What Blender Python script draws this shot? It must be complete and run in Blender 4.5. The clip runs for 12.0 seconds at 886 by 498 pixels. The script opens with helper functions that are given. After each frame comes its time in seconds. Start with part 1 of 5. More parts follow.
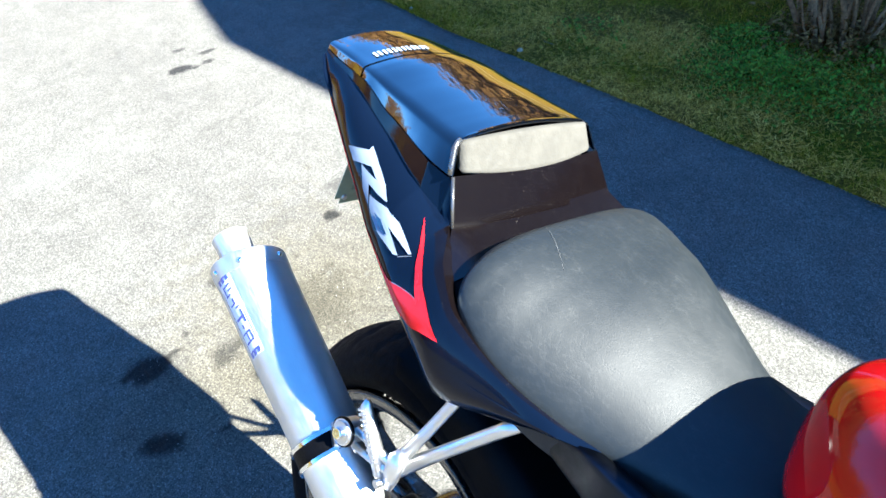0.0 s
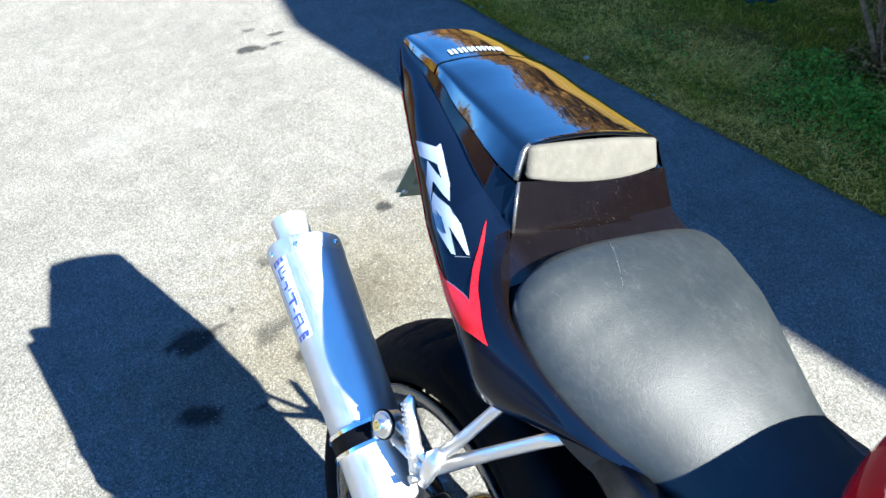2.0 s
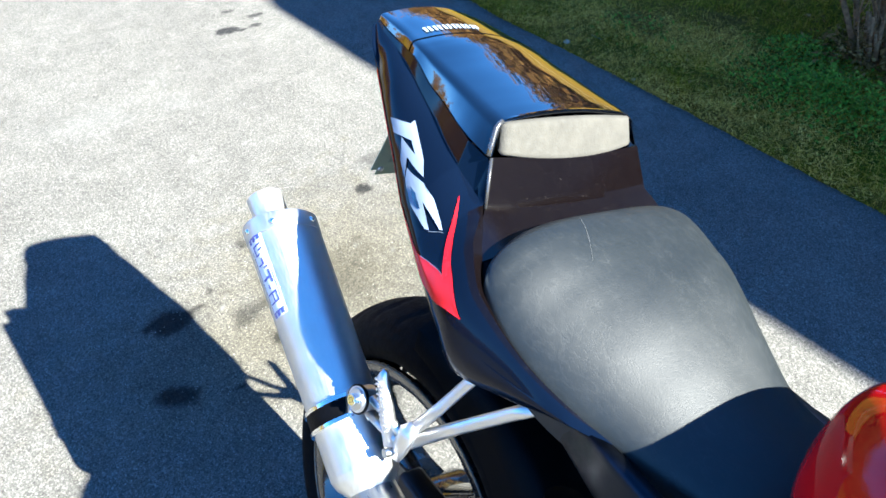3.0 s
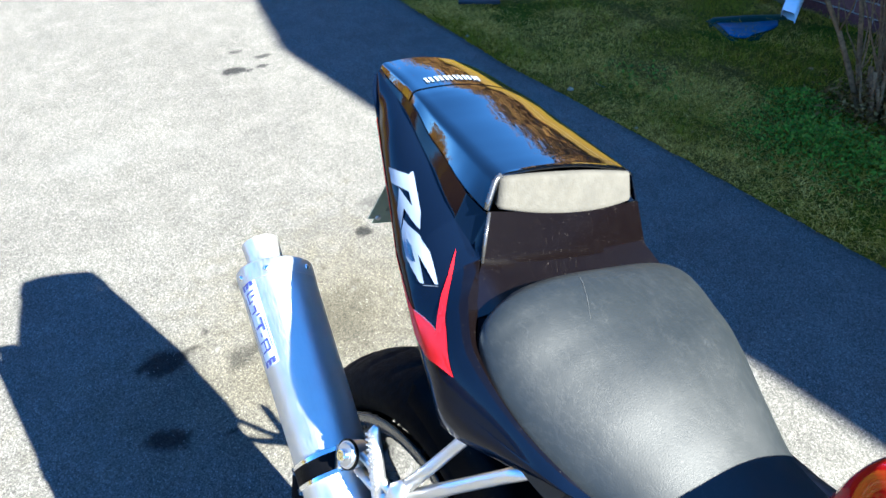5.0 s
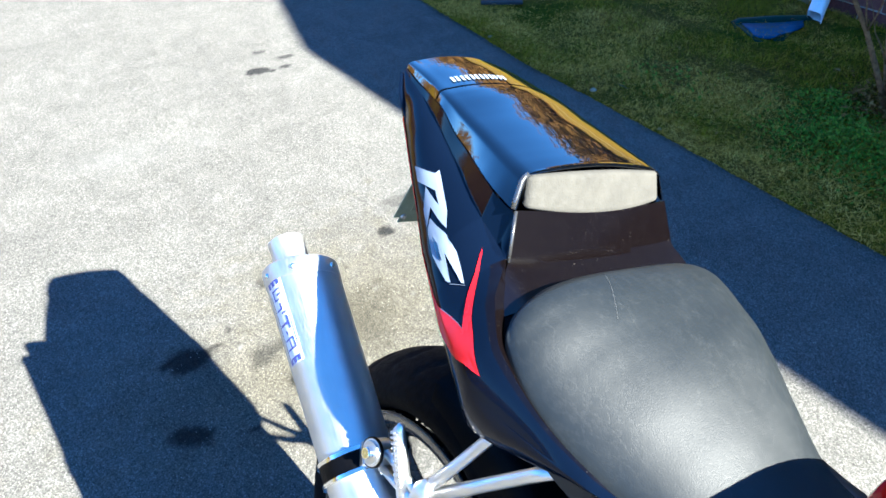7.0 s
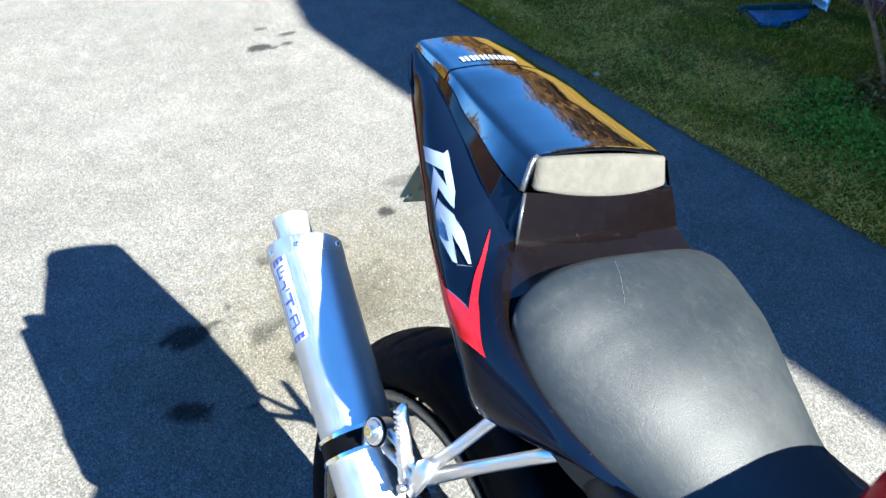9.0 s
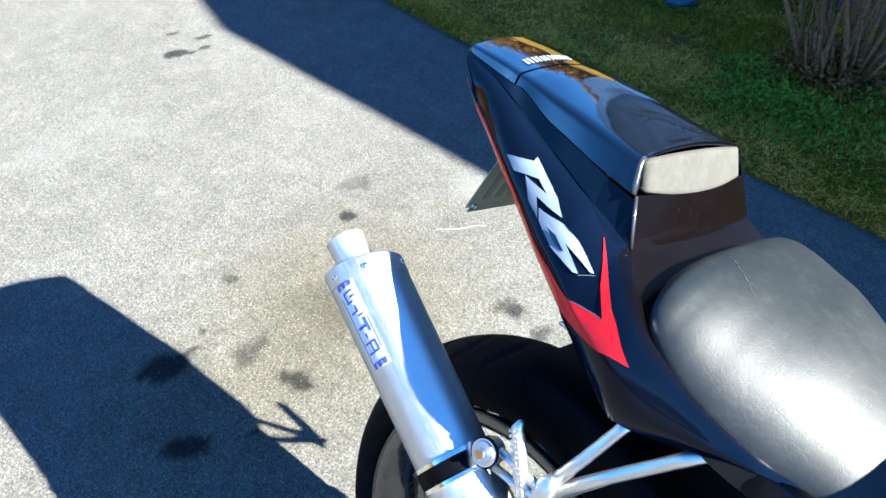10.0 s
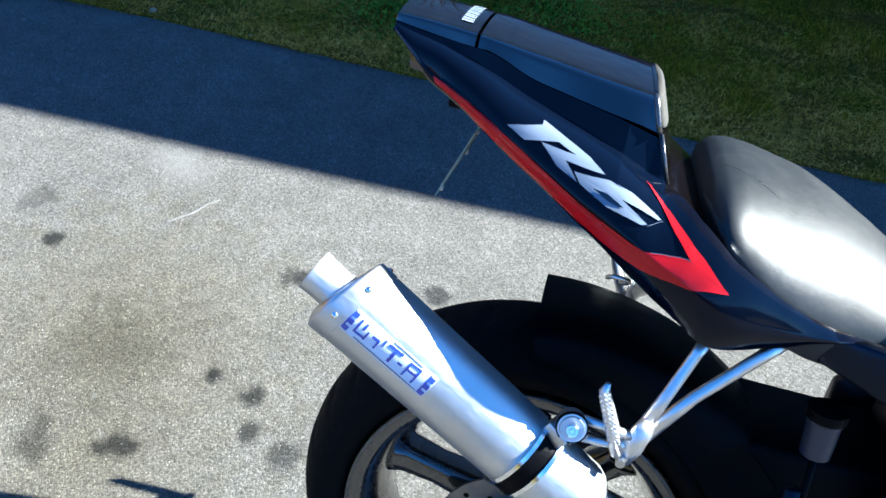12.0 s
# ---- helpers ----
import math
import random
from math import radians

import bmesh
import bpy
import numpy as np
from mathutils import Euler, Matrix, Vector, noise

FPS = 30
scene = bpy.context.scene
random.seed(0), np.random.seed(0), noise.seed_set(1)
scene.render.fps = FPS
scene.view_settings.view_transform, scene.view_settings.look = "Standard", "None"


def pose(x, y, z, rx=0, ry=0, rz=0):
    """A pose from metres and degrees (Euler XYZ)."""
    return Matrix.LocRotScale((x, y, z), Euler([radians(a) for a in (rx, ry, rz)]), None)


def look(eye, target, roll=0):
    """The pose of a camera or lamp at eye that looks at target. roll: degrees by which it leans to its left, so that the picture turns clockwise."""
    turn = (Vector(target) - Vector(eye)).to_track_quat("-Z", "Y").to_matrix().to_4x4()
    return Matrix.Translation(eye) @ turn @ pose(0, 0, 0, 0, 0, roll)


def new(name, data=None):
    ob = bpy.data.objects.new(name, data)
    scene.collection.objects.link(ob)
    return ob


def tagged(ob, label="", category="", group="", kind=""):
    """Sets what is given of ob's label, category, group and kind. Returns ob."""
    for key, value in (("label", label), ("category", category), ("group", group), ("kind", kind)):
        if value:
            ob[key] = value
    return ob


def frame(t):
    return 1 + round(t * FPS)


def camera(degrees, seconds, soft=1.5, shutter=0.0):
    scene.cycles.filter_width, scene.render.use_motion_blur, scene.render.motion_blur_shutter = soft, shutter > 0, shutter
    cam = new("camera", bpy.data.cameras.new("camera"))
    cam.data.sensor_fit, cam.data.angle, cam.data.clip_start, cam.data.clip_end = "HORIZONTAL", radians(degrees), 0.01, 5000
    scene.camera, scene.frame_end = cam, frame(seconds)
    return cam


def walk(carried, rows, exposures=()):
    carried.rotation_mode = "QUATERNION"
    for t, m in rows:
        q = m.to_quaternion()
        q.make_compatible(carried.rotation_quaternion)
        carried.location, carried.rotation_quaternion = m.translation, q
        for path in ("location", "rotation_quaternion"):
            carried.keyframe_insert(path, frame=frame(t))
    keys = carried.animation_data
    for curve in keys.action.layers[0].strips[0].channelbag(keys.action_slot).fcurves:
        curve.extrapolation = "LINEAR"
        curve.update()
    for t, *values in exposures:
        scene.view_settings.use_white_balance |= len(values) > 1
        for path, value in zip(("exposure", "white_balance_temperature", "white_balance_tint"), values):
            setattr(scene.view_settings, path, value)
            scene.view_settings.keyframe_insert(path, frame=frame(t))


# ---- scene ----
PATH = [
    (0, (-0.3172, -0.6076, 1.3698), (0.2493, 0.1570, 0.6387), -4.98),
    (0.5, (-0.3249, -0.5842, 1.3910), (0.2277, 0.2445, 0.7217), -3.88),
    (1, (-0.3304, -0.5896, 1.3836), (0.2049, 0.2289, 0.6884), -3.26),
    (1.5, (-0.3331, -0.5934, 1.3752), (0.1871, 0.2141, 0.6560), -2.29),
    (2, (-0.3282, -0.5951, 1.3719), (0.1857, 0.2065, 0.6417), -1.88),
    (2.5, (-0.3242, -0.6055, 1.3638), (0.1993, 0.1641, 0.6064), -0.64),
    (3, (-0.3274, -0.6108, 1.3671), (0.2008, 0.1656, 0.6200), -0.78),
    (3.5, (-0.3309, -0.6072, 1.3756), (0.2200, 0.2017, 0.6813), -0.57),
    (3.7, (-0.3406, -0.6109, 1.3824), (0.2166, 0.2059, 0.7024), -0.26),
    (5.3, (-0.3070, -0.5957, 1.3649), (0.2356, 0.2094, 0.6597), 0.47),
    (5.5, (-0.3108, -0.5978, 1.3632), (0.2238, 0.2095, 0.6543), 0.17),
    (6, (-0.3180, -0.5985, 1.3653), (0.2072, 0.2209, 0.6633), 0.17),
    (6.5, (-0.3149, -0.5960, 1.3663), (0.2075, 0.2286, 0.6683), -0.20),
    (8.3, (-0.3263, -0.5934, 1.3702), (0.1978, 0.2270, 0.6687), 0.09),
    (8.5, (-0.3225, -0.5933, 1.3637), (0.1998, 0.2212, 0.6540), 0.41),
    (9, (-0.3263, -0.5877, 1.3648), (0.1924, 0.2203, 0.6452), 1.19),
    (9.5, (-0.373, -0.535, 1.373), (0.597, 0.748, 0.184), 2.1),
    (9.7, (-0.416, -0.483, 1.373), (0.583, 0.749, 0.155), 2.0),
    (10, (-0.483, -0.421, 1.362), (0.591, 0.751, 0.149), 2.1),
    (10.2, (-0.509, -0.387, 1.362), (0.602, 0.756, 0.154), 1.5),
    (10.5, (-0.537, -0.341, 1.368), (0.571, 0.779, 0.136), 3.9),
    (10.7, (-0.532, -0.296, 1.367), (0.499, 0.887, 0.127), 2.5),
    (11, (-0.530, -0.217, 1.389), (0.591, 0.938, 0.202), 3.6),
    (11.2, (-0.527, -0.167, 1.384), (0.664, 0.897, 0.180), 5.0),
    (11.5, (-0.537, -0.083, 1.368), (0.841, 0.718, 0.159), 6.9),
    (11.7, (-0.568, -0.025, 1.351), (0.865, 0.535, 0.073), 7.3),
    (12, (-0.625, 0.029, 1.339), (0.877, 0.283, 0.043), 7.9),
]
cam = camera(58.0, 12.0, soft=1.6)
walk(cam, [(t, look(eye, target, roll)) for t, eye, target, roll in PATH], [(0.0, 3.86, 5050, 3), (1.0, 3.74, 5050, 3), (9.2, 3.68, 5050, 3), (10.5, 3.48, 4990, 3), (11.6, 3.28, 4840, 3), (12.0, 3.18, 4800, 3)])

# ---- light ----
SUN_WAY = Vector((-0.482, 1.290, -1.0)).normalized()
world = bpy.data.worlds.new("sky")
scene.world = world
world.use_nodes = True
sky = world.node_tree.nodes.new("ShaderNodeTexSky")
sky.sky_type, sky.sun_disc = "NISHITA", False
sky.dust_density, sky.ozone_density, sky.altitude = 0.5, 3.5, 2500.0
sky.sun_elevation = math.asin(-SUN_WAY.z)
sky.sun_rotation = math.atan2(-SUN_WAY.x, -SUN_WAY.y)
back = world.node_tree.nodes["Background"]
back.inputs["Strength"].default_value = 0.045
deep = world.node_tree.nodes.new("ShaderNodeHueSaturation")
deep.inputs["Saturation"].default_value = 1.15
world.node_tree.links.new(sky.outputs[0], deep.inputs["Color"])
world.node_tree.links.new(deep.outputs[0], back.inputs[0])
sun = new("sun", bpy.data.lights.new("sun", "SUN"))
sun.data.energy, sun.data.angle, sun.data.color = 4.85, radians(0.53), (1.0, 0.82, 0.60)
sun.matrix_world = look((0, 0, 6), Vector((0, 0, 6)) + SUN_WAY)

# ---- materials ----
def material(name, color, rough=0.5, metal=0.0, coat=0.0):
    m = bpy.data.materials.new(name)
    m.use_nodes = True
    b = m.node_tree.nodes["Principled BSDF"]
    b.inputs["Base Color"].default_value = (*color, 1)
    b.inputs["Roughness"].default_value = rough
    b.inputs["Metallic"].default_value = metal
    b.inputs["Coat Weight"].default_value = coat
    b.inputs["Coat Roughness"].default_value = 0.03
    b.inputs["Coat IOR"].default_value = 1.6
    return m


class Nodes:
    """Short hand for building a material's node tree."""

    def __init__(self, m):
        self.tree = m.node_tree
        self.shader = self.tree.nodes["Principled BSDF"]
        self.place = self.node("ShaderNodeTexCoord").outputs["Object"]

    def node(self, kind, **values):
        n = self.tree.nodes.new(kind)
        for key, value in values.items():
            n.inputs[key.replace("_", " ")].default_value = value
        return n

    def link(self, a, b):
        self.tree.links.new(a, b)

    def scaled(self, x, y, z):
        n = self.node("ShaderNodeMapping")
        n.inputs["Scale"].default_value = (x, y, z)
        self.link(self.place, n.inputs["Vector"])
        return n.outputs[0]

    def noise(self, scale, detail=3.0, rough=0.55, vector=None):
        n = self.node("ShaderNodeTexNoise", Scale=scale, Detail=detail, Roughness=rough)
        self.link(vector or self.place, n.inputs["Vector"])
        return n.outputs["Fac"]

    def cells(self, scale, feature="F1", out="Distance", vector=None):
        n = self.node("ShaderNodeTexVoronoi", Scale=scale)
        n.feature = feature
        self.link(vector or self.place, n.inputs["Vector"])
        return n.outputs[out]

    def ramp(self, fac, *stops):
        n = self.node("ShaderNodeValToRGB")
        e = n.color_ramp.elements
        while len(e) < len(stops):
            e.new(0.5)
        for k, (at, c) in enumerate(stops):
            e[k].position = at
            e[k].color = (*c, 1) if isinstance(c, tuple) else (c, c, c, 1)
        self.link(fac, n.inputs[0])
        return n.outputs[0]

    def mix(self, fac, a, b, blend="MIX"):
        n = self.tree.nodes.new("ShaderNodeMix")
        n.data_type, n.blend_type = "RGBA", blend
        for value, sock in ((fac, n.inputs[0]), (a, n.inputs[6]), (b, n.inputs[7])):
            if isinstance(value, bpy.types.NodeSocket):
                self.link(value, sock)
            elif isinstance(value, tuple):
                sock.default_value = (*value, 1)
            else:
                sock.default_value = value
        return n.outputs[2]

    def math(self, op, a, b=0.0):
        n = self.tree.nodes.new("ShaderNodeMath")
        n.operation = op
        for value, sock in ((a, n.inputs[0]), (b, n.inputs[1])):
            if isinstance(value, bpy.types.NodeSocket):
                self.link(value, sock)
            else:
                sock.default_value = value
        return n.outputs[0]

    def bump(self, height, strength, distance):
        n = self.node("ShaderNodeBump", Strength=strength, Distance=distance)
        self.link(height, n.inputs["Height"])
        self.link(n.outputs[0], self.shader.inputs["Normal"])

    def color(self, socket):
        self.link(socket, self.shader.inputs["Base Color"])

    def rough(self, socket):
        self.link(socket, self.shader.inputs["Roughness"])

    def attribute(self, name):
        n = self.tree.nodes.new("ShaderNodeAttribute")
        n.attribute_name = name
        return n.outputs["Fac"]

    def island(self):
        return self.tree.nodes.new("ShaderNodeNewGeometry").outputs["Random Per Island"]

    def object_random(self):
        return self.tree.nodes.new("ShaderNodeObjectInfo").outputs["Random"]


def asphalt_material():
    m = material("worn_asphalt", (0.3, 0.29, 0.26), 0.9)
    n = Nodes(m)
    stone = n.cells(330.0, out="Color")
    stone = n.ramp(stone, (0.0, (0.036, 0.035, 0.031)), (0.35, (0.090, 0.087, 0.078)), (0.7, (0.132, 0.127, 0.114)), (1.0, (0.225, 0.217, 0.196)))
    gaps = n.ramp(n.cells(330.0, "DISTANCE_TO_EDGE"), (0.0, 0.40), (0.14, 1.0))
    base = n.mix(0.85, stone, gaps, "MULTIPLY")
    worn = n.ramp(n.noise(1.3, 5.0, 0.6), (0.3, 0.86), (0.7, 1.10))
    base = n.mix(1.0, base, worn, "MULTIPLY")
    blotch = n.ramp(n.noise(9.0, 4.0), (0.35, 0.88), (0.65, 1.05))
    base = n.mix(1.0, base, blotch, "MULTIPLY")
    warm = n.attribute("dirt")
    base = n.mix(warm, base, n.mix(1.0, base, (0.76, 0.71, 0.54), "MULTIPLY"))
    oil = n.attribute("oil")
    base = n.mix(oil, base, n.mix(1.0, base, (0.10, 0.104, 0.115), "MULTIPLY"))
    chalk = n.attribute("chalk")
    base = n.mix(chalk, base, (0.15, 0.148, 0.14))
    speck = n.math("MULTIPLY", n.ramp(n.cells(95.0), (0.08, 1.0), (0.13, 0.0)), n.ramp(n.noise(14.0), (0.42, 0.0), (0.58, 1.0)))
    base = n.mix(speck, base, (0.30, 0.30, 0.28))
    n.color(base)
    n.rough(n.ramp(n.noise(40.0), (0.3, 0.88), (0.7, 0.96)))
    height = n.math("ADD", n.cells(330.0, "DISTANCE_TO_EDGE"), n.math("MULTIPLY", n.noise(60.0), 0.4))
    n.bump(height, 0.7, 0.004)
    n.shader.inputs["Specular IOR Level"].default_value = 0.18
    return m


def vinyl_material():
    m = material("seat_vinyl", (0.06, 0.063, 0.068), 0.45)
    n = Nodes(m)
    scuffs = n.ramp(n.noise(22.0, 8.0, 0.75, n.scaled(1.0, 0.45, 1.0)), (0.42, 0.0), (0.62, 1.0))
    patch = n.ramp(n.noise(9.0, 4.0), (0.30, 0.0), (0.75, 1.0))
    tone = n.mix(n.math("MULTIPLY", scuffs, patch), (0.0058, 0.0077, 0.0090), (0.0070, 0.0090, 0.0104))
    n.rough(n.ramp(n.noise(30.0, 6.0, 0.7), (0.3, 0.43), (0.7, 0.52)))
    grain = n.cells(420.0, "DISTANCE_TO_EDGE")
    warp = n.node("ShaderNodeMapping")
    warp.inputs["Rotation"].default_value = (0, 0, radians(38))
    warp.inputs["Scale"].default_value = (1.0, 0.30, 1.0)
    n.link(n.place, warp.inputs["Vector"])
    line = n.math("ABSOLUTE", n.math("SUBTRACT", n.noise(60.0, 7.0, 0.7, warp.outputs[0]), 0.5))
    creases = n.math("MULTIPLY", n.ramp(line, (0.0, 0.0), (0.035, 1.0)), patch)
    worn = n.math("MULTIPLY", n.ramp(line, (0.0, 1.0), (0.02, 0.0)), n.math("MULTIPLY", patch, 0.28))
    cross = n.node("ShaderNodeMapping")
    cross.inputs["Rotation"].default_value = (0, 0, radians(-52))
    cross.inputs["Scale"].default_value = (1.0, 0.42, 1.0)
    n.link(n.place, cross.inputs["Vector"])
    web = n.math("ABSOLUTE", n.math("SUBTRACT", n.noise(34.0, 4.0, 0.55, cross.outputs[0]), 0.5))
    fade = n.ramp(n.noise(15.0, 3.0), (0.46, 0.0), (0.62, 1.0))
    crack = n.math("MULTIPLY", n.ramp(web, (0.0, 1.0), (0.006, 0.0)), n.math("MULTIPLY", fade, 0.22))
    n.color(n.mix(crack, n.mix(worn, tone, (0.032, 0.034, 0.035)), (0.050, 0.052, 0.051)))
    soft_folds = n.noise(30.0, 8.0, 0.70, n.scaled(1.0, 0.6, 1.0))
    height = n.math("ADD", n.math("MULTIPLY", grain, 0.4), n.math("ADD", n.math("MULTIPLY", creases, 0.30), n.math("MULTIPLY", soft_folds, 0.5)))
    n.bump(height, 0.15, 0.0016)
    n.shader.inputs["Specular IOR Level"].default_value = 0.37
    return m


def paint_material(name, color, rough=0.10, dust=0.0):
    m = material(name, color, rough, 0.0, 1.0)
    n = Nodes(m)
    if dust:
        spots = n.ramp(n.cells(330.0), (0.07, 1.0), (0.13, 0.0))
        film = n.ramp(n.noise(60.0, 6.0, 0.7), (0.45, 0.0), (0.9, 0.012))
        patch = n.ramp(n.noise(18.0, 2.0), (0.42, 0.0), (0.62, 0.8))
        cover = n.math("MULTIPLY", n.math("MAXIMUM", n.math("MULTIPLY", spots, patch), film), dust)
        n.color(n.mix(cover, color, (0.42, 0.38, 0.34)))
        n.rough(n.ramp(cover, (0.0, rough), (1.0, 0.7)))
    else:
        n.rough(n.ramp(n.noise(25.0, 5.0, 0.7), (0.4, rough * 0.8), (0.75, rough * 1.5)))
    n.bump(n.noise(170.0, 2.0), 0.02, 0.001)
    return m


def metal_material(name, color, rough, brushed=(0, 0, 0)):
    m = material(name, color, rough, 1.0)
    n = Nodes(m)
    if brushed != (0, 0, 0):
        lines = n.noise(1.0, 4.0, 0.7, n.scaled(*brushed))
        n.rough(n.ramp(lines, (0.3, rough * 0.85), (0.7, rough * 1.25)))
        n.bump(lines, 0.06, 0.0006)
    else:
        n.rough(n.ramp(n.noise(60.0, 6.0, 0.7), (0.3, rough * 0.75), (0.75, rough * 1.4)))
        n.bump(n.noise(300.0, 3.0), 0.05, 0.0005)
    smear = n.ramp(n.noise(14.0, 4.0), (0.35, 0.88), (0.7, 1.0))
    n.color(n.mix(1.0, color, smear, "MULTIPLY"))
    return m


def grained(name, color, rough, scale, depth, spread=0.25, metal=0.0):
    """A plain surface with variation at two scales."""
    m = material(name, color, rough, metal)
    n = Nodes(m)
    low = tuple(c * (1 - spread) for c in color)
    high = tuple(c * (1 + spread) for c in color)
    fine = n.mix(n.ramp(n.noise(scale, 5.0, 0.65), (0.3, 0.0), (0.7, 1.0)), low, high)
    n.color(n.mix(1.0, fine, n.ramp(n.noise(scale * 0.12, 3.0), (0.3, 0.8), (0.7, 1.08)), "MULTIPLY"))
    n.rough(n.ramp(n.noise(scale * 0.5, 3.0), (0.3, rough * 0.9), (0.7, min(1.0, rough * 1.1))))
    n.bump(n.noise(scale * 1.5, 4.0), 0.4, depth)
    return m


def piece_material(name, stops, rough, scale, by_object=False):
    """Each loose piece takes its own tone between the given colours."""
    m = material(name, stops[0], rough)
    n = Nodes(m)
    pick = n.object_random() if by_object else n.island()
    tone = n.ramp(pick, *[(k / (len(stops) - 1), c) for k, c in enumerate(stops)])
    n.color(n.mix(1.0, tone, n.ramp(n.noise(scale, 4.0, 0.65), (0.3, 0.72), (0.7, 1.15)), "MULTIPLY"))
    n.bump(n.noise(scale * 2.0, 4.0), 0.35, 0.003)
    return m


def lawn_material():
    m = material("lawn_soil", (0.09, 0.08, 0.04), 1.0)
    n = Nodes(m)
    thatch = n.mix(n.ramp(n.noise(90.0, 6.0, 0.7), (0.35, 0.0), (0.65, 1.0)), (0.026, 0.018, 0.003), (0.16, 0.10, 0.018))
    green = n.mix(n.ramp(n.noise(70.0, 5.0, 0.7), (0.35, 0.0), (0.65, 1.0)), (0.016, 0.021, 0.001), (0.075, 0.082, 0.003))
    n.color(n.mix(n.ramp(n.noise(1.7, 4.0), (0.42, 0.0), (0.6, 1.0)), thatch, green))
    n.bump(n.noise(120.0, 5.0), 0.8, 0.02)
    return m


asphalt = asphalt_material()
vinyl = vinyl_material()
black_paint = paint_material("black_paint", (0.0007, 0.0010, 0.0018), 0.06)
# black paint with dust specks; the sun's warm tone is mixed into its colour
sunlit_dusty_black = paint_material("sunlit_dusty_black_paint", (0.0015, 0.0010, 0.0011), 0.14, 0.20)
sunlit_dusty_black.node_tree.nodes["Principled BSDF"].inputs["Coat Weight"].default_value = 0.0
sunlit_dusty_black.node_tree.nodes["Principled BSDF"].inputs["Specular IOR Level"].default_value = 0.35
# the same black paint, with the sky's blue reflection put into its base
side_paint = paint_material("side_panel_paint", (0.0012, 0.0026, 0.0075), 0.09)
side_paint.node_tree.nodes["Principled BSDF"].inputs["Coat Weight"].default_value = 0.0
side_paint.node_tree.nodes["Principled BSDF"].inputs["Specular IOR Level"].default_value = 0.16
red_paint = paint_material("red_paint", (0.42, 0.002, 0.003), 0.06)
red_paint.node_tree.nodes["Principled BSDF"].inputs["Coat Weight"].default_value = 0.0
red_paint.node_tree.nodes["Principled BSDF"].inputs["Specular IOR Level"].default_value = 0.3
red_film = paint_material("red_film", (0.44, 0.005, 0.008), 0.22)
red_film.node_tree.nodes["Principled BSDF"].inputs["Coat Weight"].default_value = 0.0
red_film.node_tree.nodes["Principled BSDF"].inputs["Specular IOR Level"].default_value = 0.25
white_film = paint_material("white_film", (0.150, 0.185, 0.24), 0.5)
white_film.node_tree.nodes["Principled BSDF"].inputs["Coat Weight"].default_value = 0.0
white_film.node_tree.nodes["Principled BSDF"].inputs["Specular IOR Level"].default_value = 0.2
outline_film = paint_material("silver_film", (0.07, 0.08, 0.095), 0.3)
foam = grained("pale_foam", (0.034, 0.032, 0.026), 0.9, 220.0, 0.002, 0.06)
brushed = metal_material("brushed_aluminium", (0.64, 0.64, 0.62), 0.46, (900.0, 60.0, 60.0))
polished = metal_material("polished_aluminium", (0.86, 0.86, 0.86), 0.16)
satin = metal_material("satin_steel", (0.55, 0.55, 0.55), 0.32)
cast = metal_material("cast_aluminium", (0.74, 0.735, 0.73), 0.36)
dark_metal = metal_material("dark_steel", (0.035, 0.035, 0.04), 0.42)
# paler, rougher paint for added beads that stand in for bright edge highlights
edge_glint = paint_material("edge_glint_paint", (0.022, 0.022, 0.022), 0.28)
rubber = grained("tyre_rubber", (0.0014, 0.0014, 0.0016), 0.75, 160.0, 0.002, 0.2)
def duller(m, level):
    """Lowers the sheen of a worn surface."""
    m.node_tree.nodes["Principled BSDF"].inputs["Specular IOR Level"].default_value = level
    return m


dark_plastic = grained("black_plastic", (0.0012, 0.0013, 0.0018), 0.45, 240.0, 0.001, 0.15)
duller(rubber, 0.10)
duller(dark_plastic, 0.06)
rim_paint = paint_material("dark_rim_paint", (0.005, 0.005, 0.006), 0.25)
rim_edge = metal_material("worn_rim_edge", (0.20, 0.19, 0.17), 0.5)
label_base = paint_material("label_film", (0.62, 0.66, 0.74), 0.35)
label_ink = paint_material("blue_ink", (0.03, 0.05, 0.32), 0.4)
plate_back = grained("plate_back", (0.20, 0.24, 0.17), 0.6, 90.0, 0.001, 0.12, 0.3)
plate_ink = grained("plate_relief", (0.11, 0.14, 0.10), 0.6, 90.0, 0.001, 0.12)
frame_paint = metal_material("frame_aluminium", (0.018, 0.022, 0.032), 0.38)
fluid = grained("cloudy_plastic", (0.016, 0.020, 0.030), 0.4, 80.0, 0.001, 0.1)
lens_red = material("tail_lens", (0.012, 0.002, 0.002), 0.12, 0.0, 1.0)
brick_stuff = piece_material("brick", [(0.060, 0.030, 0.028), (0.125, 0.046, 0.038), (0.085, 0.036, 0.034), (0.15, 0.062, 0.050)], 0.9, 60.0)
brick_piece = piece_material("brick_piece", [(0.060, 0.030, 0.028), (0.125, 0.046, 0.038), (0.085, 0.036, 0.034), (0.15, 0.062, 0.050)], 0.9, 60.0, True)
mortar = grained("mortar", (0.25, 0.225, 0.20), 0.95, 120.0, 0.003, 0.2)
siding_paint = grained("pale_siding", (0.32, 0.32, 0.32), 0.6, 60.0, 0.001, 0.05)
shingle = grained("roof_shingle", (0.06, 0.055, 0.05), 0.95, 80.0, 0.004, 0.3)
white_paint = grained("white_gutter_paint", (0.78, 0.79, 0.80), 0.4, 50.0, 0.0008, 0.06)
green_plastic = grained("green_plastic", (0.008, 0.030, 0.022), 0.5, 40.0, 0.001, 0.3)
